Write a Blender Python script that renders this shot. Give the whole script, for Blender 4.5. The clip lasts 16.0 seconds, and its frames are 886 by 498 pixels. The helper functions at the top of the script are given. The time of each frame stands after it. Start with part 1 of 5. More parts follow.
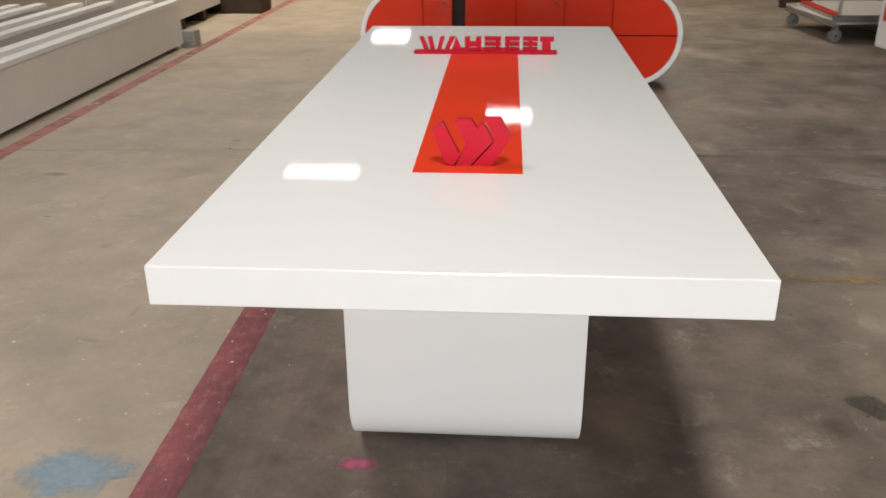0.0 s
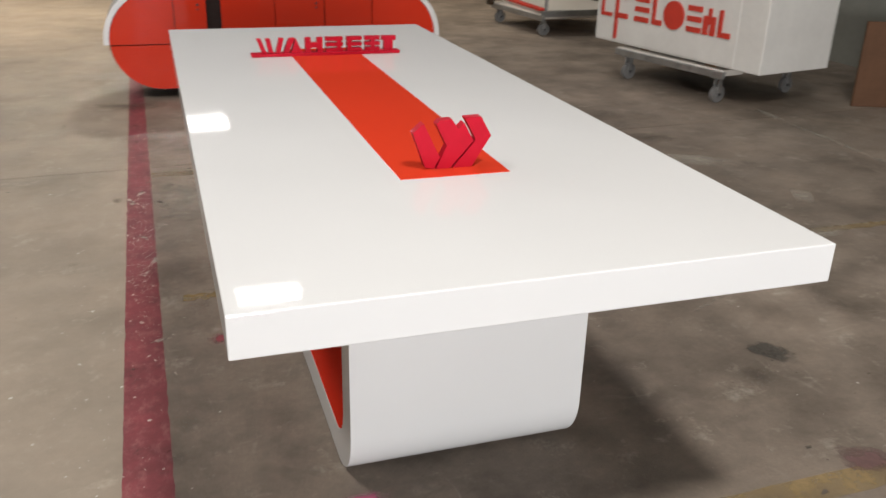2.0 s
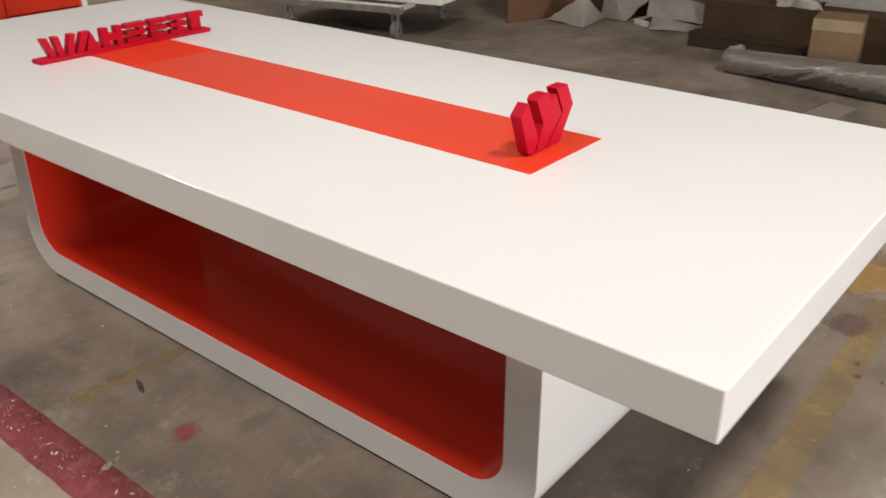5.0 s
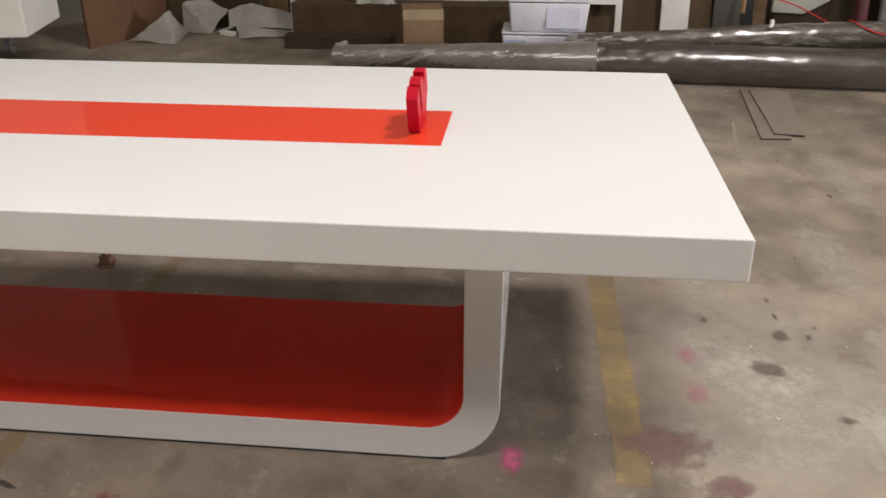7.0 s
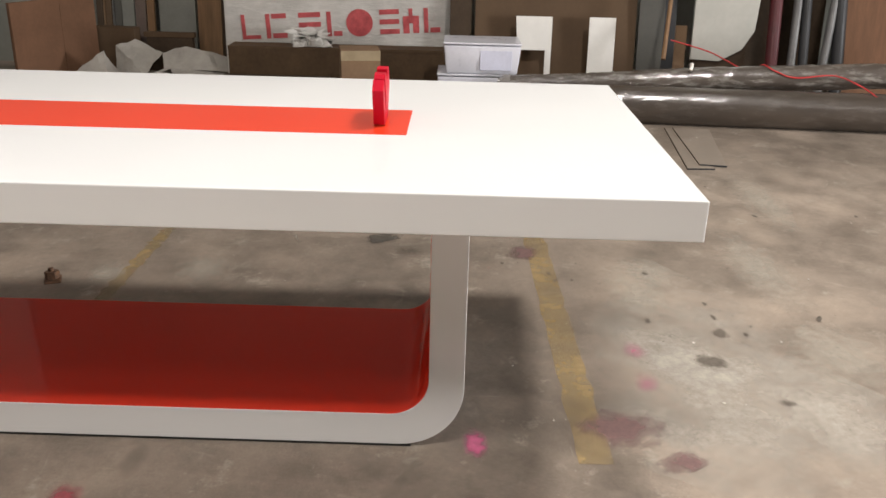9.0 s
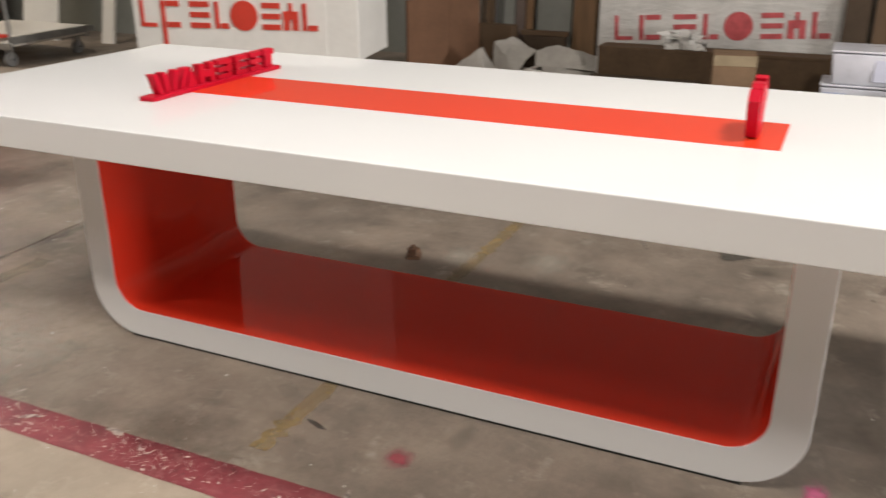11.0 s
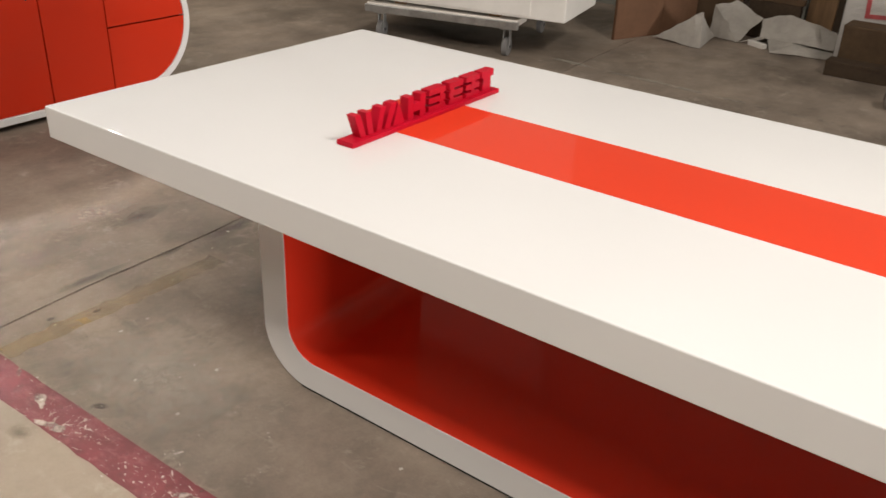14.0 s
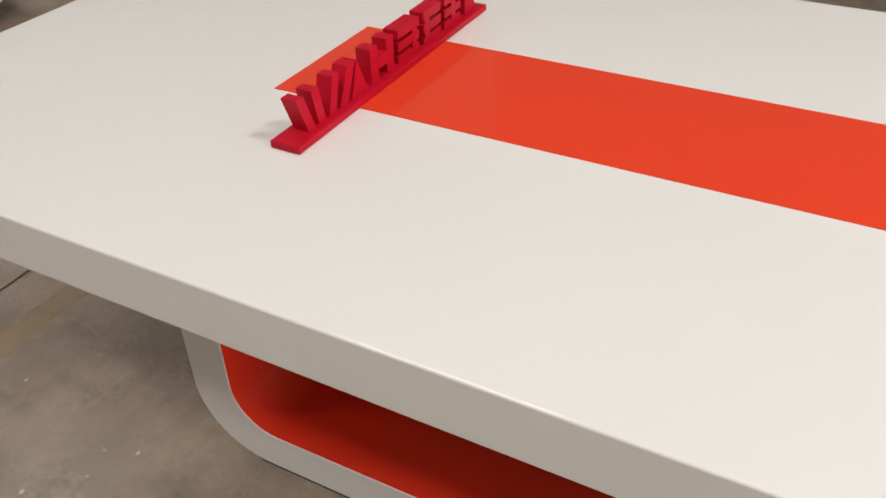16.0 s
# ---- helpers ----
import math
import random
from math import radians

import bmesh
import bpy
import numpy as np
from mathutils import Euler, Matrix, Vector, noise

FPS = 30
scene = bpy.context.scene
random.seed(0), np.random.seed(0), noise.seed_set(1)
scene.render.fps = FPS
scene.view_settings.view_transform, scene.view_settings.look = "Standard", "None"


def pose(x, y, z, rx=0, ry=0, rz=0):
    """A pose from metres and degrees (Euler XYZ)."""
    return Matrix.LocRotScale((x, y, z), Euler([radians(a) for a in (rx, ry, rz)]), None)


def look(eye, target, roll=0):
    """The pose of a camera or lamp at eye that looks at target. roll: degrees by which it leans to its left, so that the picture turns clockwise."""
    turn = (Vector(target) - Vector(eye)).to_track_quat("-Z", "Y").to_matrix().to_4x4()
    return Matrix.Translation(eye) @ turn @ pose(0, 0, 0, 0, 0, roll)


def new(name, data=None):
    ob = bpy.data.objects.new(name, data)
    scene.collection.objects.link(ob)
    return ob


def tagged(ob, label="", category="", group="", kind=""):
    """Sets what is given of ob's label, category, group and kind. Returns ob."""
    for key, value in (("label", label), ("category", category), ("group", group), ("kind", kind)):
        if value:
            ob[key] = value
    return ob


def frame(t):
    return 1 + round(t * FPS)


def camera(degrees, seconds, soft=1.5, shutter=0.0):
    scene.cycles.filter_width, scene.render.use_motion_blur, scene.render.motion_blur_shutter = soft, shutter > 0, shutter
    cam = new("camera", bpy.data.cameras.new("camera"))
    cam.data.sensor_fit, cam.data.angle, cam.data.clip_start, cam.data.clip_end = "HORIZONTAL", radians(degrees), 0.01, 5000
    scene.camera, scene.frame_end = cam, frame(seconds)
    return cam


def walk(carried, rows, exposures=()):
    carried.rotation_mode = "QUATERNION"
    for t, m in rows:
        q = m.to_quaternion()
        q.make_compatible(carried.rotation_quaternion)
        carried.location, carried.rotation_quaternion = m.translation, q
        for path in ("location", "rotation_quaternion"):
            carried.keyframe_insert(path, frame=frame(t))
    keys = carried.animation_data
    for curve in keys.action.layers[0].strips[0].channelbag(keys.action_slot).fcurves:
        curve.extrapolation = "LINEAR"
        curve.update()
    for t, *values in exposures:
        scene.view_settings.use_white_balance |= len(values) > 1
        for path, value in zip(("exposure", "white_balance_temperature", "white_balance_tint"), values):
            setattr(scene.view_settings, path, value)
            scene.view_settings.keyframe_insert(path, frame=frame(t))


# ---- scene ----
cam = camera(54.5, 16.0, 1.5, 0.4)
PATH = [
    (0, (0.69, -1.464, 1.437), (0.551, 0.37, 0.652), -0.5),
    (0.5, (0.548, -1.428, 1.44), (0.559, 0.409, 0.649), -0.0),
    (1, (0.35, -1.435, 1.425), (0.483, 0.386, 0.61), -0.8),
    (1.5, (0.126, -1.395, 1.416), (0.476, 0.396, 0.598), 0.2),
    (2, (-0.061, -1.27, 1.403), (0.526, 0.477, 0.628), 1.5),
    (2.5, (-0.258, -1.204, 1.4), (0.579, 0.452, 0.654), 1.7),
    (3, (-0.371, -1.141, 1.391), (0.64, 0.403, 0.621), 2.5),
    (3.2, (-0.417, -1.078, 1.382), (0.605, 0.454, 0.602), 2.0),
    (5.3, (-0.919, -0.128, 1.382), (0.539, 0.928, 0.511), -0.8),
    (5.5, (-0.928, -0.023, 1.376), (0.58, 0.972, 0.517), -1.1),
    (6, (-1.004, 0.188, 1.395), (0.641, 0.955, 0.554), -1.3),
    (6.5, (-1.248, 0.383, 1.413), (0.517, 0.780, 0.560), -1.6),
    (7, (-1.407, 0.396, 1.389), (0.39, 0.589, 0.534), -0.2),
    (7.5, (-1.506, 0.408, 1.34), (0.308, 0.524, 0.505), 0.2),
    (8, (-1.54, 0.439, 1.287), (0.315, 0.476, 0.541), 0.4),
    (8.2, (-1.55, 0.451, 1.26), (0.315, 0.452, 0.535), 1.3),
    (10.3, (-1.553, 0.497, 1.242), (0.285, 0.795, 0.513), 0.8),
    (10.5, (-1.521, 0.497, 1.238), (0.287, 0.94, 0.506), 0.5),
    (11, (-1.518, 0.502, 1.251), (0.172, 1.284, 0.522), -0.1),
    (11.5, (-1.522, 0.532, 1.268), (0.047, 1.533, 0.534), -0.3),
    (12, (-1.494, 0.604, 1.302), (-0.017, 1.657, 0.46), -0.1),
    (12.5, (-1.43, 0.733, 1.381), (0.025, 1.673, 0.382), 0.5),
    (13, (-1.32, 0.794, 1.457), (0.152, 1.746, 0.495), 1.8),
    (13.5, (-1.183, 0.813, 1.495), (0.294, 1.819, 0.596), 3.5),
    (14, (-1.086, 0.961, 1.469), (0.357, 2.001, 0.555), 2.4),
    (14.5, (-0.995, 1.123, 1.47), (0.406, 2.181, 0.511), -0.0),
    (15, (-0.806, 1.232, 1.429), (0.56, 2.271, 0.402), -1.1),
    (15.5, (-0.635, 1.356, 1.392), (0.757, 2.278, 0.291), -0.2),
    (16, (-0.536, 1.538, 1.37), (0.874, 2.316, 0.184), -1.6),
]
walk(cam, [(t, look(eye, target, roll)) for t, eye, target, roll in PATH],
     exposures=[(0.0, -0.10, 6600, 10), (1.0, -0.13, 6600, 10), (2.0, -0.05, 6500, 10), (2.5, -0.03, 6450, 10), (3.0, 0.02, 6550, 11), (5.5, 0.06, 6800, 12), (6.5, 0.03, 6850, 13), (7.5, 0.13, 6600, 11), (8.0, 0.28, 6600, 11),
                (10.5, 0.44, 6700, 11), (11.5, 0.40, 6700, 11), (12.0, 0.31, 6600, 11), (13.0, 0.26, 6700, 11), (13.5, 0.22, 6900, 12), (14.0, 0.26, 6950, 12), (15.0, 0.28, 6900, 12), (15.5, 0.05, 6900, 12), (16.0, 0.0, 6800, 11)])

# ---- world and light ----
world = bpy.data.worlds.new("world")
scene.world = world
world.use_nodes = True
world.node_tree.nodes["Background"].inputs[0].default_value = (0.8, 0.85, 0.9, 1)
world.node_tree.nodes["Background"].inputs[1].default_value = 0.02

CEILING = 8.6
LAMP_Z = 4.97


def hall_or_fill_lamp(x, y, sx, sy, watts, spread=180, z=LAMP_Z, colour=(1.0, 0.962, 0.915)):
    """One bright panel facing down: a lamp of the hall, or added fill."""
    lamp = bpy.data.lights.new("hall_or_fill_lamp", "AREA")
    lamp.shape, lamp.size, lamp.size_y, lamp.energy, lamp.color, lamp.spread = "RECTANGLE", sx, sy, watts, colour, radians(spread)
    ob = new("hall_or_fill_lamp", lamp)
    ob.matrix_world = pose(x, y, z)
    return ob


# x, y, size x, size y, watts, beam in degrees where it is shaded
PANELS = [
    (0.92, -1.45, 0.5, 0.5, 172),
    # added fill over the table's north end
    (0.9, 3.4, 0.8, 1.6, 24),
    (-2.3, 1.5, 0.6, 2.8, 150),
    (-3.4, 7.6, 0.9, 1.1, 122),
    (-2.65, 13.45, 1.3, 0.55, 30),
    (0.75, 17.7, 1.0, 1.0, 34),
    (1.0, 8.8, 0.8, 0.42, 15),
    (-3.3, 28.5, 1.2, 1.7, 70),
    # added fill for the far right floor
    (3.2, 7.2, 0.6, 0.6, 46),
    # thin strip added to draw a highlight along the wrapped tubes
    (3.55, -1.2, 0.12, 2.4, 9),
    (-2.5, -4.6, 0.4, 4.0, 34),
]
# two unseen warm lamps added to brighten the far floor
for x, y, watts in ((-2.0, 9.4, 92), (2.2, 10.2, 58)):
    PANELS.append((x, y, 0.8, 0.8, watts, 100, LAMP_Z, (1.0, 0.86, 0.66)))
for row in PANELS:
    hall_or_fill_lamp(*row)
# floodlight under the roof in the north of the hall, which throws the cabinet's shadow towards the table
hall_or_fill_lamp(3.5, 14.1, 0.8, 0.8, 24, 21, CEILING - 0.1).matrix_world = look((3.5, 14.1, CEILING - 0.1), (0.3, 5.2, 0))

# unseen fill light added in the south to brighten the table leg's front
south_fill = bpy.data.lights.new("south_fill_lamp", "AREA")
south_fill.shape, south_fill.size, south_fill.size_y, south_fill.energy, south_fill.color = "RECTANGLE", 1.5, 1.9, 620, (0.98, 0.985, 1.0)
new("south_fill_lamp", south_fill).matrix_world = look((0.15, -8.9, 1.1), (0.6, 0.4, 0.6))


# ---- materials ----
def nodes_of(name):
    m = bpy.data.materials.new(name)
    m.use_nodes = True
    n = m.node_tree.nodes
    return m, n, m.node_tree.links, n["Principled BSDF"]


def add_noise(n, l, coord, scale, detail=5.0, rough=0.6, stretch=None):
    t = n.new("ShaderNodeTexNoise")
    t.inputs["Scale"].default_value, t.inputs["Detail"].default_value, t.inputs["Roughness"].default_value = scale, detail, rough
    if stretch:
        mp = n.new("ShaderNodeMapping")
        mp.inputs["Scale"].default_value = stretch
        l.new(coord, mp.inputs["Vector"])
        coord = mp.outputs["Vector"]
    l.new(coord, t.inputs["Vector"])
    return t.outputs["Fac"]


def ramp(n, l, fac, stops):
    r = n.new("ShaderNodeValToRGB")
    while len(r.color_ramp.elements) < len(stops):
        r.color_ramp.elements.new(0.5)
    for e, (p, c) in zip(r.color_ramp.elements, stops):
        e.position, e.color = p, (*c, 1) if len(c) == 3 else c
    l.new(fac, r.inputs["Fac"])
    return r.outputs["Color"]


def mix(n, l, fac, a, b, kind="MIX"):
    x = n.new("ShaderNodeMix")
    x.data_type, x.blend_type = "RGBA", kind
    for socket, value in ((x.inputs[0], fac), (x.inputs[6], a), (x.inputs[7], b)):
        if isinstance(value, (int, float)):
            socket.default_value = value
        elif isinstance(value, tuple):
            socket.default_value = (*value, 1)
        else:
            l.new(value, socket)
    return x.outputs[2]


def plain(name, colour, rough=0.5, metal=0.0, coat=0.0, var=0.12, scale=6.0, fine=60.0, bump=0.0, bump_scale=80.0, stretch=None,
          rough_var=0.1, spec=0.5):
    """A painted or plain surface with large and fine variation."""
    m, n, l, b = nodes_of(name)
    co = n.new("ShaderNodeTexCoord").outputs["Object"]
    big = add_noise(n, l, co, scale, 4, 0.6, stretch)
    small = add_noise(n, l, co, fine, 3, 0.6, stretch)
    dark = tuple(c * (1 - var) for c in colour)
    light = tuple(min(1, c * (1 + var)) for c in colour)
    c1 = ramp(n, l, big, [(0.3, dark), (0.7, light)])
    c2 = ramp(n, l, small, [(0.3, (1 - var * 0.6,) * 3), (0.7, (1.0,) * 3)])
    l.new(mix(n, l, 1.0, c1, c2, "MULTIPLY"), b.inputs["Base Color"])
    rr = ramp(n, l, big, [(0.3, (max(0.02, rough - rough_var),) * 3), (0.7, (min(1, rough + rough_var),) * 3)])
    l.new(rr, b.inputs["Roughness"])
    b.inputs["Metallic"].default_value = metal
    b.inputs["Coat Weight"].default_value = coat
    b.inputs["Coat Roughness"].default_value = 0.04
    b.inputs["Specular IOR Level"].default_value = spec
    if bump:
        bn = n.new("ShaderNodeBump")
        bn.inputs["Strength"].default_value = bump
        bn.inputs["Distance"].default_value = 0.01
        l.new(add_noise(n, l, co, bump_scale, 5, 0.6, stretch), bn.inputs["Height"])
        l.new(bn.outputs["Normal"], b.inputs["Normal"])
    return m


def concrete():
    m, n, l, b = nodes_of("worn_concrete")
    co = n.new("ShaderNodeTexCoord").outputs["Object"]
    large = add_noise(n, l, co, 0.5, 6, 0.62)
    mid = add_noise(n, l, co, 2.2, 9, 0.68)
    patch = add_noise(n, l, co, 1.3, 7, 0.68, (0.9, 1.1, 1))
    cross = add_noise(n, l, co, 0.8, 8, 0.72, (1.25, 0.8, 1))
    fine = add_noise(n, l, co, 38, 8, 0.75)
    grain = add_noise(n, l, co, 150, 4, 0.7)
    mottle = add_noise(n, l, co, 4.5, 5, 0.55)
    base = ramp(n, l, large, [(0.32, (0.192, 0.156, 0.127)), (0.5, (0.264, 0.216, 0.177)), (0.68, (0.338, 0.279, 0.23))])
    c = mix(n, l, 0.9, base, ramp(n, l, mid, [(0.32, (0.76, 0.755, 0.75)), (0.48, (0.97, 0.97, 0.97)), (0.66, (1.15, 1.14, 1.13))]), "MULTIPLY")
    c = mix(n, l, 0.85, c, ramp(n, l, patch, [(0.36, (0.64, 0.635, 0.625)), (0.5, (0.98, 0.98, 0.98)), (0.64, (1.14, 1.13, 1.12))]), "MULTIPLY")
    c = mix(n, l, 0.6, c, ramp(n, l, cross, [(0.36, (0.74, 0.73, 0.72)), (0.52, (1.0, 1.0, 1.0))]), "MULTIPLY")
    c = mix(n, l, 0.7, c, ramp(n, l, mottle, [(0.36, (0.78, 0.775, 0.765)), (0.5, (1.0, 1.0, 1.0)), (0.64, (1.12, 1.12, 1.11))]), "MULTIPLY")
    c = mix(n, l, 0.4, c, ramp(n, l, fine, [(0.32, (0.72, 0.72, 0.71)), (0.64, (1.13, 1.13, 1.11))]), "MULTIPLY")
    c = mix(n, l, 0.35, c, ramp(n, l, grain, [(0.32, (0.8, 0.79, 0.78)), (0.66, (1.14, 1.13, 1.11))]), "MULTIPLY")
    # rubbed pale dust
    dust = add_noise(n, l, co, 5.5, 10, 0.8)
    c = mix(n, l, ramp(n, l, dust, [(0.56, (0, 0, 0)), (0.68, (0.6, 0.6, 0.6))]), c, (0.46, 0.415, 0.345))
    # hairline scratches, paler than the floor, here and there
    for scale, stretch, amount in ((2.3, (1, 0.35, 1), 0.2), (3.1, (0.3, 1, 1), 0.18)):
        vein = n.new("ShaderNodeMath")
        vein.operation = "SUBTRACT"
        l.new(add_noise(n, l, co, scale, 3, 0.5, stretch), vein.inputs[0])
        vein.inputs[1].default_value = 0.5
        absol = n.new("ShaderNodeMath")
        absol.operation = "ABSOLUTE"
        l.new(vein.outputs[0], absol.inputs[0])
        line = ramp(n, l, absol.outputs[0], [(0.0, (amount,) * 3), (0.007, (0, 0, 0))])
        some = ramp(n, l, add_noise(n, l, co, 4.0, 6, 0.75), [(0.52, (0, 0, 0)), (0.62, (1, 1, 1))])
        c = mix(n, l, mix(n, l, 1.0, line, some, "MULTIPLY"), c, (0.5, 0.45, 0.38))
    # dark specks and pits
    pits = add_noise(n, l, co, 16, 6, 0.8)
    gate = ramp(n, l, patch, [(0.45, (0.9, 0.9, 0.9)), (0.58, (0.0, 0.0, 0.0))])
    c = mix(n, l, mix(n, l, 1.0, ramp(n, l, pits, [(0.64, (0, 0, 0)), (0.7, (0.75, 0.75, 0.75))]), gate, "MULTIPLY"), c, (0.1, 0.085, 0.07))
    # paler, more walked-on strip west of the red line
    sep = n.new("ShaderNodeSeparateXYZ")
    l.new(co, sep.inputs[0])
    lane = n.new("ShaderNodeMapRange")
    lane.inputs["From Min"].default_value, lane.inputs["From Max"].default_value = -0.225, -0.235
    lane.inputs["To Max"].default_value = 1.0
    l.new(sep.outputs[0], lane.inputs["Value"])
    c = mix(n, l, lane.outputs[0], c, mix(n, l, 0.5, mix(n, l, 1.0, c, (1.36, 1.34, 1.28), "MULTIPLY"), (0.325, 0.278, 0.225)))
    l.new(c, b.inputs["Base Color"])
    b.inputs["Specular IOR Level"].default_value = 0.3
    l.new(ramp(n, l, mid, [(0.3, (0.45,) * 3), (0.7, (0.75,) * 3)]), b.inputs["Roughness"])
    bn = n.new("ShaderNodeBump")
    bn.inputs["Strength"].default_value = 0.6
    bn.inputs["Distance"].default_value = 0.006
    l.new(mix(n, l, 0.5, mid, fine), bn.inputs["Height"])
    l.new(bn.outputs["Normal"], b.inputs["Normal"])
    return m


def worn_paint(name, colour, cover=0.5, scale=14.0, rough=0.6, var=0.3, strength=1.0, soft=0.05, rubbed=None):
    """Paint worn through to the floor below."""
    m, n, l, b = nodes_of(name)
    out = n["Material Output"]
    co = n.new("ShaderNodeTexCoord").outputs["Object"]
    a = add_noise(n, l, co, scale, 8, 0.72)
    big = add_noise(n, l, co, scale * 0.25, 4, 0.6)
    fine = add_noise(n, l, co, 90, 4, 0.6)
    c = ramp(n, l, big, [(0.3, tuple(v * (1 - var) for v in colour)), (0.7, tuple(min(1, v * (1 + var)) for v in colour))])
    c = mix(n, l, 0.6, c, ramp(n, l, fine, [(0.3, (0.75,) * 3), (0.7, (1.05,) * 3)]), "MULTIPLY")
    if rubbed:
        smear = add_noise(n, l, co, 26, 9, 0.8, (1, 0.6, 1))
        c = mix(n, l, ramp(n, l, smear, [(0.5, (0, 0, 0)), (0.66, (0.75, 0.75, 0.75))]), c, rubbed)
        dirt = add_noise(n, l, co, 17, 8, 0.75)
        c = mix(n, l, ramp(n, l, dirt, [(0.56, (0, 0, 0)), (0.68, (0.6, 0.6, 0.6))]), c, (0.09, 0.03, 0.03))
    l.new(c, b.inputs["Base Color"])
    b.inputs["Roughness"].default_value = rough
    tr = n.new("ShaderNodeBsdfTransparent")
    ms = n.new("ShaderNodeMixShader")
    t0 = 0.78 - cover * 0.55
    l.new(ramp(n, l, mix(n, l, 0.35, a, big), [(t0 - soft - 0.01, (0, 0, 0)), (t0 + soft, (strength,) * 3)]), ms.inputs[0])
    l.new(tr.outputs[0], ms.inputs[1])
    l.new(b.outputs[0], ms.inputs[2])
    l.new(ms.outputs[0], out.inputs["Surface"])
    return m


def soft_stain(name, colour, strength=0.7, grain=6.0, hard=3.0):
    """A stain that fades out towards an uneven edge."""
    m, n, l, b = nodes_of(name)
    out = n["Material Output"]
    tc = n.new("ShaderNodeTexCoord")
    sep = n.new("ShaderNodeSeparateXYZ")
    l.new(tc.outputs["Generated"], sep.inputs[0])
    com = n.new("ShaderNodeCombineXYZ")
    l.new(sep.outputs[0], com.inputs[0])
    l.new(sep.outputs[1], com.inputs[1])
    sub = n.new("ShaderNodeVectorMath")
    sub.operation = "DISTANCE"
    sub.inputs[1].default_value = (0.5, 0.5, 0)
    l.new(com.outputs[0], sub.inputs[0])
    a = add_noise(n, l, tc.outputs["Object"], grain, 8, 0.7)
    big = add_noise(n, l, tc.outputs["Object"], 40, 5, 0.7)
    add = n.new("ShaderNodeMath")
    add.operation = "MULTIPLY_ADD"
    l.new(a, add.inputs[0])
    add.inputs[1].default_value = 0.9
    inv = n.new("ShaderNodeMath")
    inv.operation = "SUBTRACT"
    inv.inputs[0].default_value = 0.0
    l.new(sub.outputs["Value"], inv.inputs[1])
    l.new(inv.outputs[0], add.inputs[2])
    fac = n.new("ShaderNodeMapRange")
    fac.inputs["From Min"].default_value = 0.06
    fac.inputs["From Max"].default_value = 0.06 + 0.6 / hard
    fac.inputs["To Max"].default_value = strength
    l.new(add.outputs[0], fac.inputs["Value"])
    l.new(ramp(n, l, big, [(0.3, tuple(v * 0.75 for v in colour)), (0.7, tuple(min(1, v * 1.2) for v in colour))]), b.inputs["Base Color"])
    b.inputs["Roughness"].default_value = 0.6
    tr = n.new("ShaderNodeBsdfTransparent")
    ms = n.new("ShaderNodeMixShader")
    l.new(fac.outputs[0], ms.inputs[0])
    l.new(tr.outputs[0], ms.inputs[1])
    l.new(b.outputs[0], ms.inputs[2])
    l.new(ms.outputs[0], out.inputs["Surface"])
    return m


def gloss_paint(name, colour, coat=1.0, rough=0.25, tint=0.03):
    """Sprayed lacquer: nearly even colour, slight orange peel."""
    m, n, l, b = nodes_of(name)
    co = n.new("ShaderNodeTexCoord").outputs["Object"]
    big = add_noise(n, l, co, 1.2, 3, 0.5)
    l.new(ramp(n, l, big, [(0.3, tuple(c * (1 - tint) for c in colour)), (0.7, tuple(min(1, c * (1 + tint)) for c in colour))]), b.inputs["Base Color"])
    b.inputs["Roughness"].default_value = rough
    b.inputs["Specular IOR Level"].default_value = 0.0
    b.inputs["Coat Weight"].default_value = coat
    b.inputs["Coat Roughness"].default_value = 0.035
    b.inputs["Coat IOR"].default_value = 1.5
    bn = n.new("ShaderNodeBump")
    bn.inputs["Strength"].default_value = 0.03
    bn.inputs["Distance"].default_value = 0.002
    l.new(add_noise(n, l, co, 60, 2, 0.5), bn.inputs["Height"])
    l.new(bn.outputs["Normal"], b.inputs["Normal"])
    l.new(bn.outputs["Normal"], b.inputs["Coat Normal"])
    return m


def film_wrap(name, colour, crease=9.0, rough=0.2, stretch=(1, 1, 3)):
    """Board or foam under creased stretch film."""
    m, n, l, b = nodes_of(name)
    co = n.new("ShaderNodeTexCoord").outputs["Object"]
    big = add_noise(n, l, co, 3, 4, 0.6)
    cr = add_noise(n, l, co, crease, 6, 0.75, stretch)
    c = ramp(n, l, big, [(0.3, tuple(v * 0.82 for v in colour)), (0.7, tuple(min(1, v * 1.12) for v in colour))])
    l.new(mix(n, l, 0.5, c, ramp(n, l, cr, [(0.3, (0.7,) * 3), (0.7, (1.1,) * 3)]), "MULTIPLY"), b.inputs["Base Color"])
    b.inputs["Roughness"].default_value = 0.5
    b.inputs["Coat Weight"].default_value = 0.9
    b.inputs["Coat Roughness"].default_value = rough
    bn = n.new("ShaderNodeBump")
    bn.inputs["Strength"].default_value = 0.7
    bn.inputs["Distance"].default_value = 0.02
    l.new(cr, bn.inputs["Height"])
    l.new(bn.outputs["Normal"], b.inputs["Normal"])
    l.new(bn.outputs["Normal"], b.inputs["Coat Normal"])
    return m


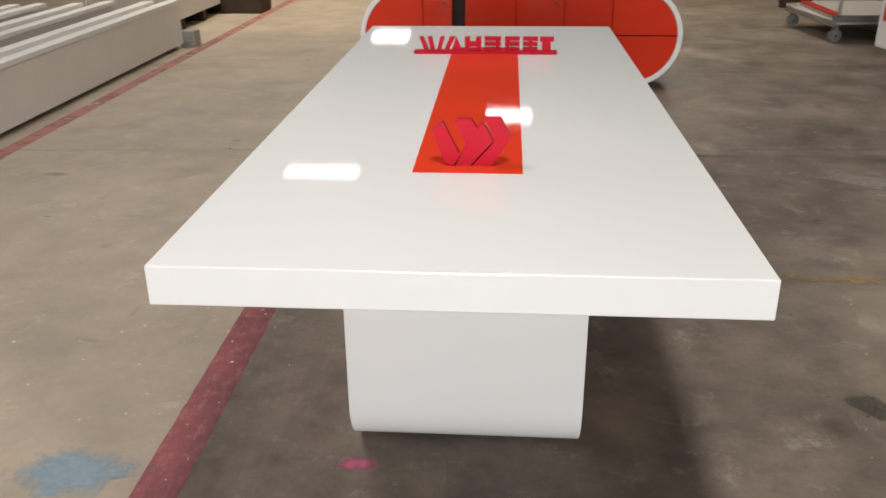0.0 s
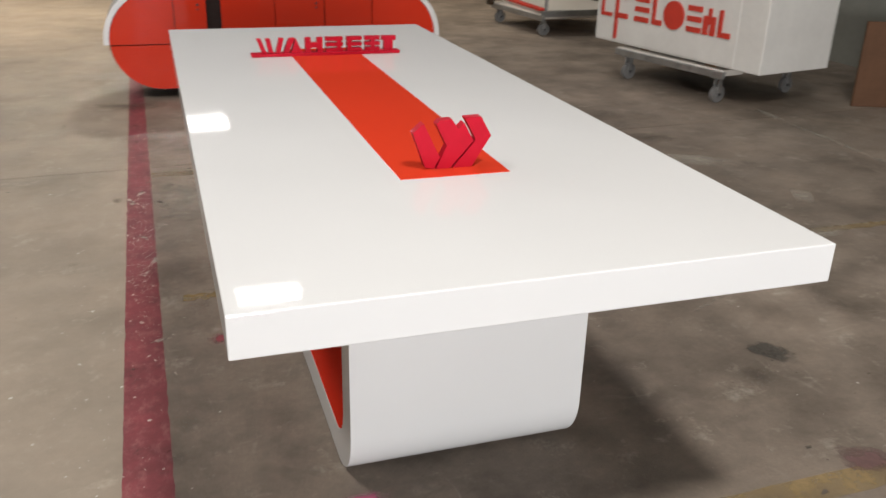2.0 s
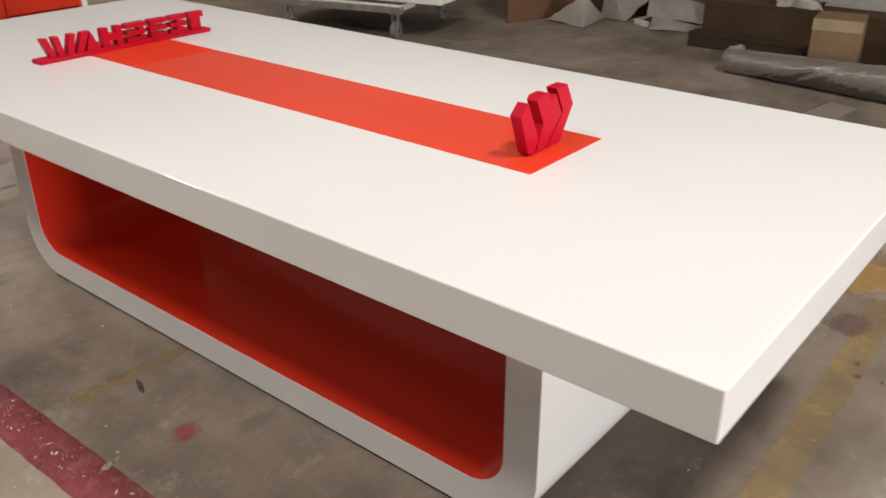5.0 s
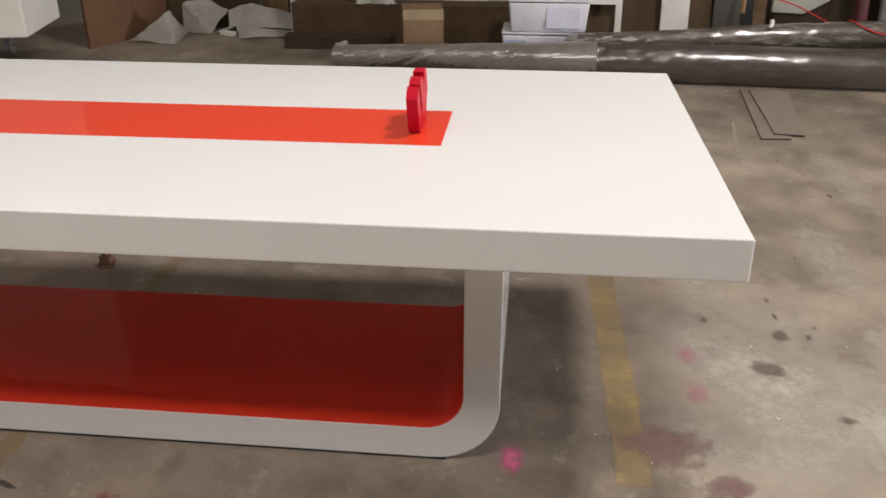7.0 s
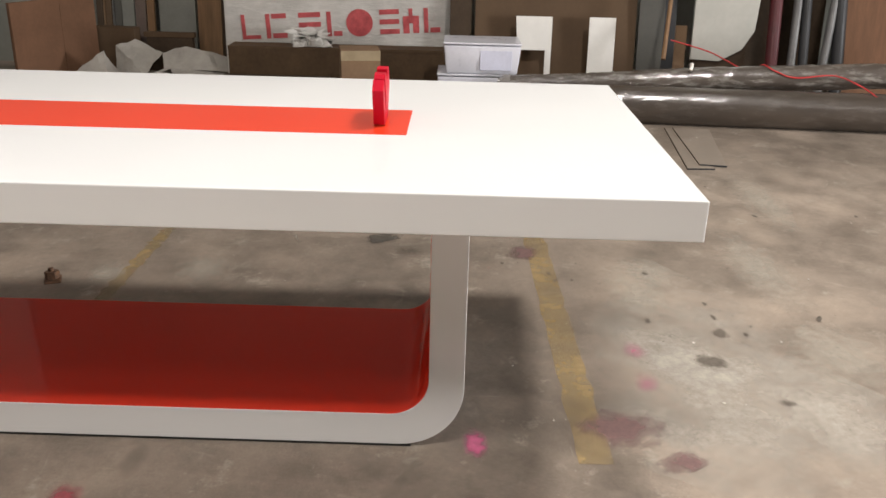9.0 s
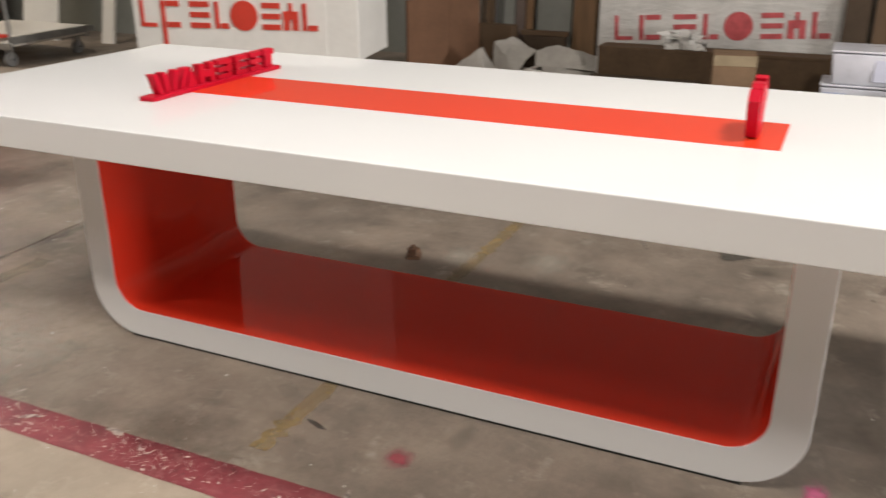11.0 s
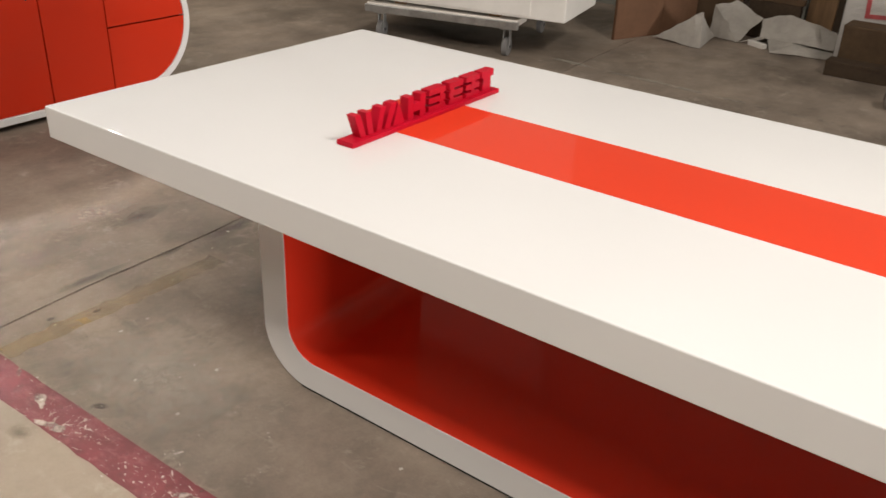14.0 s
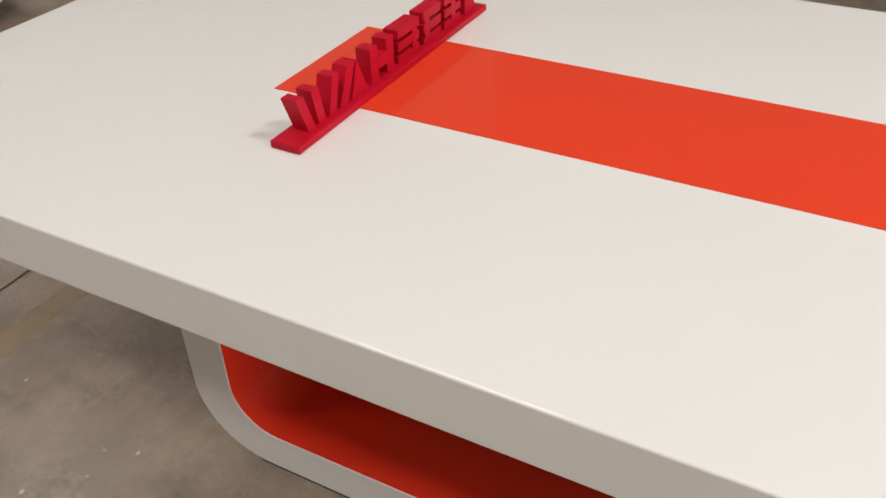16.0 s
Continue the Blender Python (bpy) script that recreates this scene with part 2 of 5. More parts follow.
def clear_film(name, dark, pale, haze, crisp_scale=11, crispness=0.35):
    """Brown card tube under tight, creased, shiny clear film with milky wrinkles along it."""
    m, n, l, b = nodes_of(name)
    co = n.new("ShaderNodeTexCoord").outputs["Object"]
    big = add_noise(n, l, co, 4, 5, 0.6, (1, 0.4, 1))
    card = ramp(n, l, big, [(0.3, dark), (0.7, tuple(v * 1.7 for v in dark))])
    wrinkle = add_noise(n, l, co, crisp_scale, 8, 0.72, (2.2, 0.55, 2.2))
    l.new(mix(n, l, ramp(n, l, wrinkle, [(0.5, (0, 0, 0)), (0.66, (haze,) * 3)]), card, pale), b.inputs["Base Color"])
    b.inputs["Roughness"].default_value = 0.45
    b.inputs["Coat Weight"].default_value = 1.0
    l.new(ramp(n, l, wrinkle, [(0.35, (0.03,) * 3), (0.65, (0.13,) * 3)]), b.inputs["Coat Roughness"])
    b.inputs["Coat IOR"].default_value = 1.7
    soft = n.new("ShaderNodeBump")
    soft.inputs["Strength"].default_value, soft.inputs["Distance"].default_value = 0.22, 0.012
    l.new(add_noise(n, l, co, 12, 4, 0.6, (1.5, 0.4, 1.5)), soft.inputs["Height"])
    crisp = n.new("ShaderNodeBump")
    crisp.inputs["Strength"].default_value, crisp.inputs["Distance"].default_value = crispness, 0.006
    if crispness > 0.5:
        l.new(add_noise(n, l, co, crisp_scale, 3, 0.6, (1.6, 0.8, 1.6)), crisp.inputs["Height"])
    else:
        l.new(wrinkle, crisp.inputs["Height"])
    l.new(soft.outputs["Normal"], crisp.inputs["Normal"])
    l.new(crisp.outputs["Normal"], b.inputs["Coat Normal"])
    return m


def wood(name, colour, stretch=(12, 12, 1)):
    m, n, l, b = nodes_of(name)
    co = n.new("ShaderNodeTexCoord").outputs["Object"]
    g = add_noise(n, l, co, 3, 8, 0.7, stretch)
    l.new(ramp(n, l, g, [(0.3, tuple(v * 0.6 for v in colour)), (0.7, tuple(min(1, v * 1.2) for v in colour))]), b.inputs["Base Color"])
    b.inputs["Roughness"].default_value = 0.65
    return m


CONCRETE = concrete()
WHITE = gloss_paint("white_lacquer", (0.75, 0.75, 0.75), 0.8, 0.42)
ORANGE = gloss_paint("orange_red_lacquer", (0.76, 0.056, 0.022), 0.85)
LINING = gloss_paint("deep_orange_red_lacquer", (0.74, 0.04, 0.018), 0.5)
CRIMSON = plain("crimson_acrylic", (0.5, 0.006, 0.024), 0.45, coat=0.03, var=0.06, scale=20, spec=0.12)
CABINET_RED = gloss_paint("cabinet_red_lacquer", (0.6, 0.036, 0.014), 0.5)
SEAM = plain("dark_gap", (0.02, 0.008, 0.006), 0.8)
BLACK = plain("black_steel", (0.02, 0.02, 0.022), 0.5, var=0.3)
GAP_BLACK = plain("gap_black", (0.025, 0.024, 0.023), 0.8, var=0.3)
STEEL = plain("dull_steel", (0.42, 0.42, 0.41), 0.4, metal=0.8, var=0.25, scale=9)
CASTER = plain("grey_caster_plastic", (0.17, 0.165, 0.16), 0.5, var=0.2)
BOARD_WHITE = plain("white_board", (0.74, 0.72, 0.68), 0.5, var=0.06, scale=3, fine=20, bump=0.05)
BENT_WHITE = plain("dull_white_panel", (0.42, 0.41, 0.37), 0.55, var=0.1, scale=3, fine=20)
BEAM_WHITE = plain("white_painted_beam", (0.7, 0.66, 0.6), 0.45, var=0.05, scale=2, fine=20, coat=0.2)
CARDBOARD = plain("brown_cardboard", (0.15, 0.08, 0.048), 0.85, var=0.16, scale=4, fine=35, bump=0.08, stretch=(1, 6, 1), spec=0.12)
CARTON = plain("light_cardboard", (0.21, 0.135, 0.083), 0.85, var=0.12, scale=5, fine=40, bump=0.06, spec=0.12)
DARK_CARD = plain("dark_brown_board", (0.062, 0.043, 0.029), 0.7, var=0.2, scale=5, fine=40, bump=0.05, spec=0.12)
BROWN_CARD = plain("brown_card", (0.084, 0.054, 0.032), 0.7, var=0.2, scale=5, fine=40, bump=0.05, spec=0.12)
SHEET_BROWN = plain("brown_fibreboard", (0.105, 0.068, 0.042), 0.75, var=0.12, scale=3, fine=50, bump=0.04, spec=0.12)
DULL_PINE = plain("pinkish_grey_board", (0.15, 0.115, 0.1), 0.7, var=0.15, scale=4, spec=0.12)
PALE_GREY = plain("pale_grey_panel", (0.2, 0.2, 0.18), 0.6, var=0.15, scale=3, spec=0.12)
FLOOR_SHEET = plain("grey_brown_sheet", (0.26, 0.215, 0.175), 0.5, var=0.12, scale=4, fine=30)
PLANK = wood("pine_plank", (0.22, 0.12, 0.055))
FOAM = film_wrap("white_foam_in_film", (0.5, 0.48, 0.45), 7, 0.15)
TUBE_FILM = clear_film("brown_tube_in_clear_film", (0.036, 0.026, 0.019), (0.17, 0.15, 0.13), 0.3)
SLEEVE_FILM = clear_film("crumpled_clear_film", (0.115, 0.098, 0.084), (0.25, 0.23, 0.205), 0.5, 25, 0.6)
HAZY_FILM = clear_film("tube_in_hazy_film", (0.05, 0.038, 0.03), (0.3, 0.28, 0.25), 0.75)
TAIL_FILM = film_wrap("loose_clear_film", (0.3, 0.28, 0.26), 14, 0.08, (1, 1, 1))
TAPE = plain("buff_packing_tape", (0.3, 0.235, 0.15), 0.4, var=0.1, scale=12, spec=0.3)
CLOTH = plain("crumpled_white_sheet", (0.36, 0.335, 0.3), 0.75, var=0.12, scale=9, fine=30, bump=0.12, bump_scale=18)
PLASTIC = plain("milky_plastic", (0.66, 0.66, 0.72), 0.35, var=0.08, scale=5, coat=0.3)
PLASTIC_FAINT = plain("faintly_bluish_plastic", (0.58, 0.59, 0.7), 0.35, var=0.1, scale=5, coat=0.3)
PLASTIC_BLUE = plain("bluish_plastic", (0.42, 0.46, 0.66), 0.35, var=0.1, scale=5, coat=0.3)
WALL = plain("grey_green_wall_paint", (0.25, 0.25, 0.22), 0.8, var=0.12, scale=1.2, fine=18, bump=0.1, bump_scale=30)
WALL_WHITE = plain("white_wall_paint", (0.5, 0.48, 0.45), 0.8, var=0.06, scale=1.2, fine=18, bump=0.1, bump_scale=30)
SHEET_METAL = plain("grey_roof_sheet", (0.11, 0.11, 0.105), 0.55, var=0.15, scale=0.8, fine=12)
GREY_PANEL = plain("grey_green_panel", (0.065, 0.062, 0.053), 0.6, var=0.15)
GREY_TUBE = plain("grey_pipe", (0.15, 0.147, 0.145), 0.45, var=0.2, metal=0.3)
DARK_RED = plain("dark_red_steel", (0.075, 0.008, 0.011), 0.5, var=0.2)
RED_CABLE = plain("red_cable", (0.55, 0.03, 0.03), 0.5)
PRINT_RED = plain("red_print", (0.6, 0.045, 0.025), 0.5, var=0.1, scale=8)
PRINT_FADED = plain("faded_red_print", (0.42, 0.075, 0.08), 0.4, var=0.3, scale=18)
RED_LINE = worn_paint("worn_dark_red_floor_paint", (0.19, 0.034, 0.042), 0.8, 24, 0.55, 0.3, rubbed=(0.3, 0.12, 0.115))
PINK_LINE = worn_paint("faded_red_floor_paint", (0.27, 0.1, 0.085), 0.6, 6, 0.7)
YELLOW_FAINT = worn_paint("faded_yellow_floor_paint", (0.4, 0.28, 0.13), 0.6, 8, 0.7, strength=0.6, soft=0.2)
YELLOW_LINE = worn_paint("worn_yellow_floor_paint", (0.4, 0.28, 0.12), 0.62, 9, 0.7, strength=0.7, soft=0.2)
STREAK = worn_paint("pale_scratched_streak", (0.5, 0.46, 0.39), 0.4, 7, 0.7, strength=0.55, soft=0.1)
PINK_MARK = soft_stain("pink_spray_mark", (0.6, 0.13, 0.26), 0.75, 14, 2.2)
PINK_FAINT = soft_stain("faint_pink_spray_mark", (0.6, 0.2, 0.3), 0.45, 14, 1.6)
BLUE_MARK = soft_stain("pale_blue_paint_spill", (0.22, 0.33, 0.42), 0.65, 9, 2.5)
MAROON_MARK = soft_stain("maroon_paint_spill", (0.22, 0.125, 0.12), 0.75, 13, 2.6)
OIL_MARK = soft_stain("dark_oil_stain", (0.15, 0.12, 0.095), 0.6, 22, 2.8)
SCRAPE = soft_stain("dark_scrape", (0.07, 0.06, 0.05), 0.75, 20, 5.0)
PINK_SPLASH = soft_stain("pink_red_splash", (0.45, 0.09, 0.12), 0.6, 22, 2.6)
OIL_FAINT = soft_stain("faint_oil_stain", (0.09, 0.075, 0.06), 0.4, 6, 1.6)
PALE_MARK = soft_stain("pale_scuff", (0.55, 0.5, 0.42), 0.42, 24, 1.8)
DUST_AND_POOL = soft_stain("pale_dust_and_lamplight", (0.58, 0.53, 0.46), 0.72, 3.5, 1.4)
YELLOW_PATCH = soft_stain("worn_yellow_patch", (0.4, 0.25, 0.085), 0.72, 10, 4.0)
PINK_DUST = soft_stain("pinkish_dust", (0.52, 0.42, 0.36), 0.42, 5, 1.6)
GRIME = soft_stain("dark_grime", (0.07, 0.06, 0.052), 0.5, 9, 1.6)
SMUDGE = soft_stain("grey_smudge", (0.12, 0.106, 0.088), 0.2, 14, 1.2)
GREY_MARK = soft_stain("dark_grey_stain", (0.1, 0.09, 0.076), 0.7, 12, 3.6)
RUST = plain("rusty_bolt", (0.12, 0.06, 0.03), 0.8, var=0.4, scale=60)


# ---- mesh helpers ----
def finish(name, bm, material, parent=None, label="", smooth=False):
    me = bpy.data.meshes.new(name)
    bm.normal_update()
    bm.to_mesh(me)
    bm.free()
    if smooth:
        for p in me.polygons:
            p.use_smooth = True
        me.set_sharp_from_angle(angle=radians(20))
    me.materials.append(material)
    ob = new(name, me)
    if parent:
        ob.parent = parent
    if label:
        ob["label"] = label
    return ob


def part(name, bm, material, parent, label="", smooth=False):
    return finish(name, bm, material, parent, label, smooth)


def thing(name, label, category, m=None, group="", kind=""):
    ob = new(name)
    ob.empty_display_size = 0.1
    if m is not None:
        ob.matrix_world = m
    return tagged(ob, label, category, group, kind)


def block(x0, x1, y0, y1, z0, z1, bevel=0.003, segments=2, bm=None):
    own = bm is None
    b = bmesh.new() if own else bm
    r = bmesh.ops.create_cube(b, size=1)
    for v in r["verts"]:
        v.co = ((x0 + x1) / 2 + v.co.x * (x1 - x0), (y0 + y1) / 2 + v.co.y * (y1 - y0), (z0 + z1) / 2 + v.co.z * (z1 - z0))
    if bevel:
        edges = list({e for v in r["verts"] for e in v.link_edges})
        bmesh.ops.bevel(b, geom=edges, offset=bevel, segments=segments, affect="EDGES", profile=0.5)
    return b


def prism(points, axis, a, c, bevel=0.0, bm=None):
    """A closed outline pushed from a to c along an axis. Outline: (y, z) for x, (x, z) for y, (x, y) for z."""
    b = bm or bmesh.new()

    def place(p, s):
        return {"x": (s, p[0], p[1]), "y": (p[0], s, p[1]), "z": (p[0], p[1], s)}[axis]

    lo = [b.verts.new(place(p, a)) for p in points]
    hi = [b.verts.new(place(p, c)) for p in points]
    k = len(points)
    faces = [b.faces.new(lo), b.faces.new(hi)]
    for i in range(k):
        faces.append(b.faces.new((lo[i], lo[(i + 1) % k], hi[(i + 1) % k], hi[i])))
    bmesh.ops.recalc_face_normals(b, faces=faces)
    if bevel:
        edges = [e for f in faces[:2] for e in f.edges]
        bmesh.ops.bevel(b, geom=edges, offset=bevel, segments=2, affect="EDGES", profile=0.5)
    return b


def rod(p, q, r, r2=None, sides=14, bm=None, cap=True):
    b = bm or bmesh.new()
    p, q = Vector(p), Vector(q)
    turn = (q - p).to_track_quat("Z", "Y").to_matrix().to_4x4()
    bmesh.ops.create_cone(b, cap_ends=cap, segments=sides, radius1=r, radius2=r if r2 is None else r2, depth=(q - p).length,
                          matrix=Matrix.Translation((p + q) / 2) @ turn)
    return b


def swept(points, radius, sides=10, bumpy=0.0, seed=0, steps=6, crinkle=None):
    """A round tube along a smooth line through the points."""
    rnd = random.Random(seed)
    pts = [Vector(p) for p in points]
    line = []
    for i in range(len(pts) - 1):
        p0, p1, p2, p3 = pts[max(i - 1, 0)], pts[i], pts[i + 1], pts[min(i + 2, len(pts) - 1)]
        for s in range(steps):
            t = s / steps
            line.append(0.5 * ((2 * p1) + (p2 - p0) * t + (2 * p0 - 5 * p1 + 4 * p2 - p3) * t * t + (3 * p1 - p0 - 3 * p2 + p3) * t ** 3))
    line.append(pts[-1])
    b = bmesh.new()
    rings = []
    for i, p in enumerate(line):
        d = (line[min(i + 1, len(line) - 1)] - line[max(i - 1, 0)]).normalized()
        side = d.cross(Vector((0, 0, 1)))
        side = side.normalized() if side.length > 1e-3 else Vector((1, 0, 0))
        up = side.cross(d)
        r = radius(i / (len(line) - 1)) if callable(radius) else radius
        ring = []
        for k in range(sides):
            a = 2 * math.pi * k / sides
            rr = r * (1 + bumpy * (noise.noise((p * 9) + Vector((math.cos(a), math.sin(a), seed)) * 1.7)))
            if crinkle:
                q = (p * 13) + Vector((math.cos(a), math.sin(a), seed)) * 2.6
                rr *= 1 + crinkle(p.y) * (0.5 - 2.2 * abs(noise.noise(q)) + 1.1 * abs(noise.noise(q * 2.3)))
            ring.append(b.verts.new(p + (side * math.cos(a) + up * math.sin(a)) * rr))
        rings.append(ring)
    for i in range(len(rings) - 1):
        for k in range(sides):
            b.faces.new((rings[i][k], rings[i][(k + 1) % sides], rings[i + 1][(k + 1) % sides], rings[i + 1][k]))
    b.faces.new(rings[0][::-1])
    b.faces.new(rings[-1])
    bmesh.ops.recalc_face_normals(b, faces=b.faces[:])
    return b


def blob(cx, cy, rx, ry, z, seed, turn=0.0, n=40, rough=0.35, bm=None):
    """A flat patch with an uneven outline."""
    b = bm or bmesh.new()
    vs = []
    for i in range(n):
        a = 2 * math.pi * i / n
        k = 1 + rough * (noise.noise(Vector((math.cos(a) * 1.3, math.sin(a) * 1.3, seed * 3.1))) + 0.5 * noise.noise(Vector((math.cos(a) * 4, math.sin(a) * 4, seed * 1.7))))
        x, y = math.cos(a) * rx * k, math.sin(a) * ry * k
        vs.append(b.verts.new((cx + x * math.cos(turn) - y * math.sin(turn), cy + x * math.sin(turn) + y * math.cos(turn), z)))
    b.faces.new(vs)
    return b


def band(p, q, width, z, seed, step=0.05, wobble=0.006, width_end=None):
    """A painted stripe with slightly uneven edges."""
    b = bmesh.new()
    p, q = Vector((*p, z)), Vector((*q, z))
    d = (q - p).normalized()
    s = Vector((-d.y, d.x, 0))
    k = max(2, int((q - p).length / step))
    prev = None
    for i in range(k + 1):
        c = p.lerp(q, i / k)
        wide = width + ((width if width_end is None else width_end) - width) * i / k
        w1 = wide / 2 + wobble * noise.noise(Vector((i * 0.9, seed, 0)))
        w2 = wide / 2 + wobble * noise.noise(Vector((i * 0.9, seed, 7)))
        row = (b.verts.new(c + s * w1), b.verts.new(c - s * w2))
        if prev:
            b.faces.new((prev[0], prev[1], row[1], row[0]))
        prev = row
    bmesh.ops.recalc_face_normals(b, faces=b.faces[:])
    return b


def arc(cx, cz, r, a0, a1, k=10):
    return [(cx + r * math.cos(radians(a0 + (a1 - a0) * i / k)), cz + r * math.sin(radians(a0 + (a1 - a0) * i / k))) for i in range(k + 1)]


# ---- the hall: floor, walls, roof ----
X0, X1, Y0, Y1 = -10.0, 5.9, -9.0, 34.0


def joint_y(x):
    return 3.35 + 0.05 * x + 0.012 * noise.noise(Vector((x * 2.1, 0, 0))) + 0.004 * noise.noise(Vector((x * 14, 3, 0)))


def floor_mesh():
    """Concrete floor in one sheet with an open joint across it."""
    b = bmesh.new()
    xs = [X0 + (X1 - X0) * i / 320 for i in range(321)]
    rows = []
    for x in xs:
        y = joint_y(x)
        w = 0.0042 + 0.0016 * noise.noise(Vector((x * 5, 9, 0)))
        rows.append([b.verts.new(c) for c in ((x, Y0, 0), (x, y - w, 0), (x, y - w * 0.8, -0.02), (x, y + w * 0.8, -0.02), (x, y + w, 0), (x, Y1, 0))])
    for p, q in zip(rows, rows[1:]):
        for k in range(5):
            b.faces.new((p[k], q[k], q[k + 1], p[k + 1]))
    bmesh.ops.recalc_face_normals(b, faces=b.faces[:])
    if sum(f.normal.z for f in b.faces) < 0:
        bmesh.ops.reverse_faces(b, faces=b.faces[:])
    return b


tagged(finish("floor", floor_mesh(), CONCRETE), "worn grey-brown concrete workshop floor with an open joint", "floor", kind="structure")
tagged(finish("wall_east", block(X1, X1 + 0.2, Y0 - 0.2, Y1 + 0.2, -0.05, CEILING + 0.2, 0), WALL), "grey-green painted workshop wall", "wall", kind="structure")
tagged(finish("wall_upper_bay", block(X1 - 0.03, X1 - 0.001, 4.5, Y1 - 0.01, 2.2, 4.5, 0), WALL_WHITE), "white painted upper bay of the workshop wall", "wall", kind="structure")
tagged(finish("wall_west", block(X0 - 0.2, X0, Y0 - 0.2, Y1 + 0.2, -0.05, CEILING + 0.2, 0), WALL), "grey-green painted workshop wall", "wall", kind="structure")
tagged(finish("wall_north", block(X0, X1, Y1, Y1 + 0.2, -0.05, CEILING + 0.2, 0), WALL), "grey-green painted workshop wall", "wall", kind="structure")
tagged(finish("wall_south", block(X0, X1, Y0 - 0.2, Y0, -0.05, CEILING + 0.2, 0), WALL), "grey-green painted workshop wall", "wall", kind="structure")
tagged(finish("ceiling", block(X0, X1, Y0, Y1, CEILING, CEILING + 0.1, 0), SHEET_METAL), "grey sheet-metal workshop ceiling", "ceiling", kind="structure")

# painted lines and stains on the floor
stripe = finish("floor_line", band((-0.1645, -2.2), (-0.266, 9.5), 0.14, 0.0012, 1, width_end=0.075), RED_LINE)
tagged(stripe, "worn dark red painted line on the concrete", "floor marking", kind="structure")
stripe = finish("floor_line", band((-2.26, -2.0), (-2.18, 12.0), 0.11, 0.0012, 2), PINK_LINE)
tagged(stripe, "faded red painted line on the concrete", "floor marking", kind="structure")
stripe = finish("floor_line", band((0.24, 0.112), (2.5, 0.155), 0.088, 0.0016, 3, step=0.06, wobble=0.014), YELLOW_LINE)
tagged(stripe, "worn yellow painted line on the concrete", "floor marking", kind="structure")
stripe = finish("floor_line", band((-0.06, 1.69), (3.2, 1.66), 0.052, 0.0016, 4, step=0.02, wobble=0.03), YELLOW_LINE)
tagged(stripe, "worn yellow painted line on the concrete", "floor marking", kind="structure")
stripe = finish("floor_line", band((-0.15, 3.2), (0.64, 3.195), 0.075, 0.0016, 9, step=0.03, wobble=0.025), YELLOW_FAINT)
tagged(stripe, "worn yellow painted line on the concrete", "floor marking", kind="structure")

for p, q, w, seed in (((3.95, 3.75), (3.84, 1.85), 0.05, 31), ((2.3, -0.55), (3.3, -0.7), 0.02, 33), ((1.7, 1.1), (2.6, 1.5), 0.018, 34)):
    tagged(finish("floor_streak", band(p, q, w, 0.0016, seed, wobble=0.02), STREAK), "pale scratched streak on the concrete", "floor marking", kind="structure")

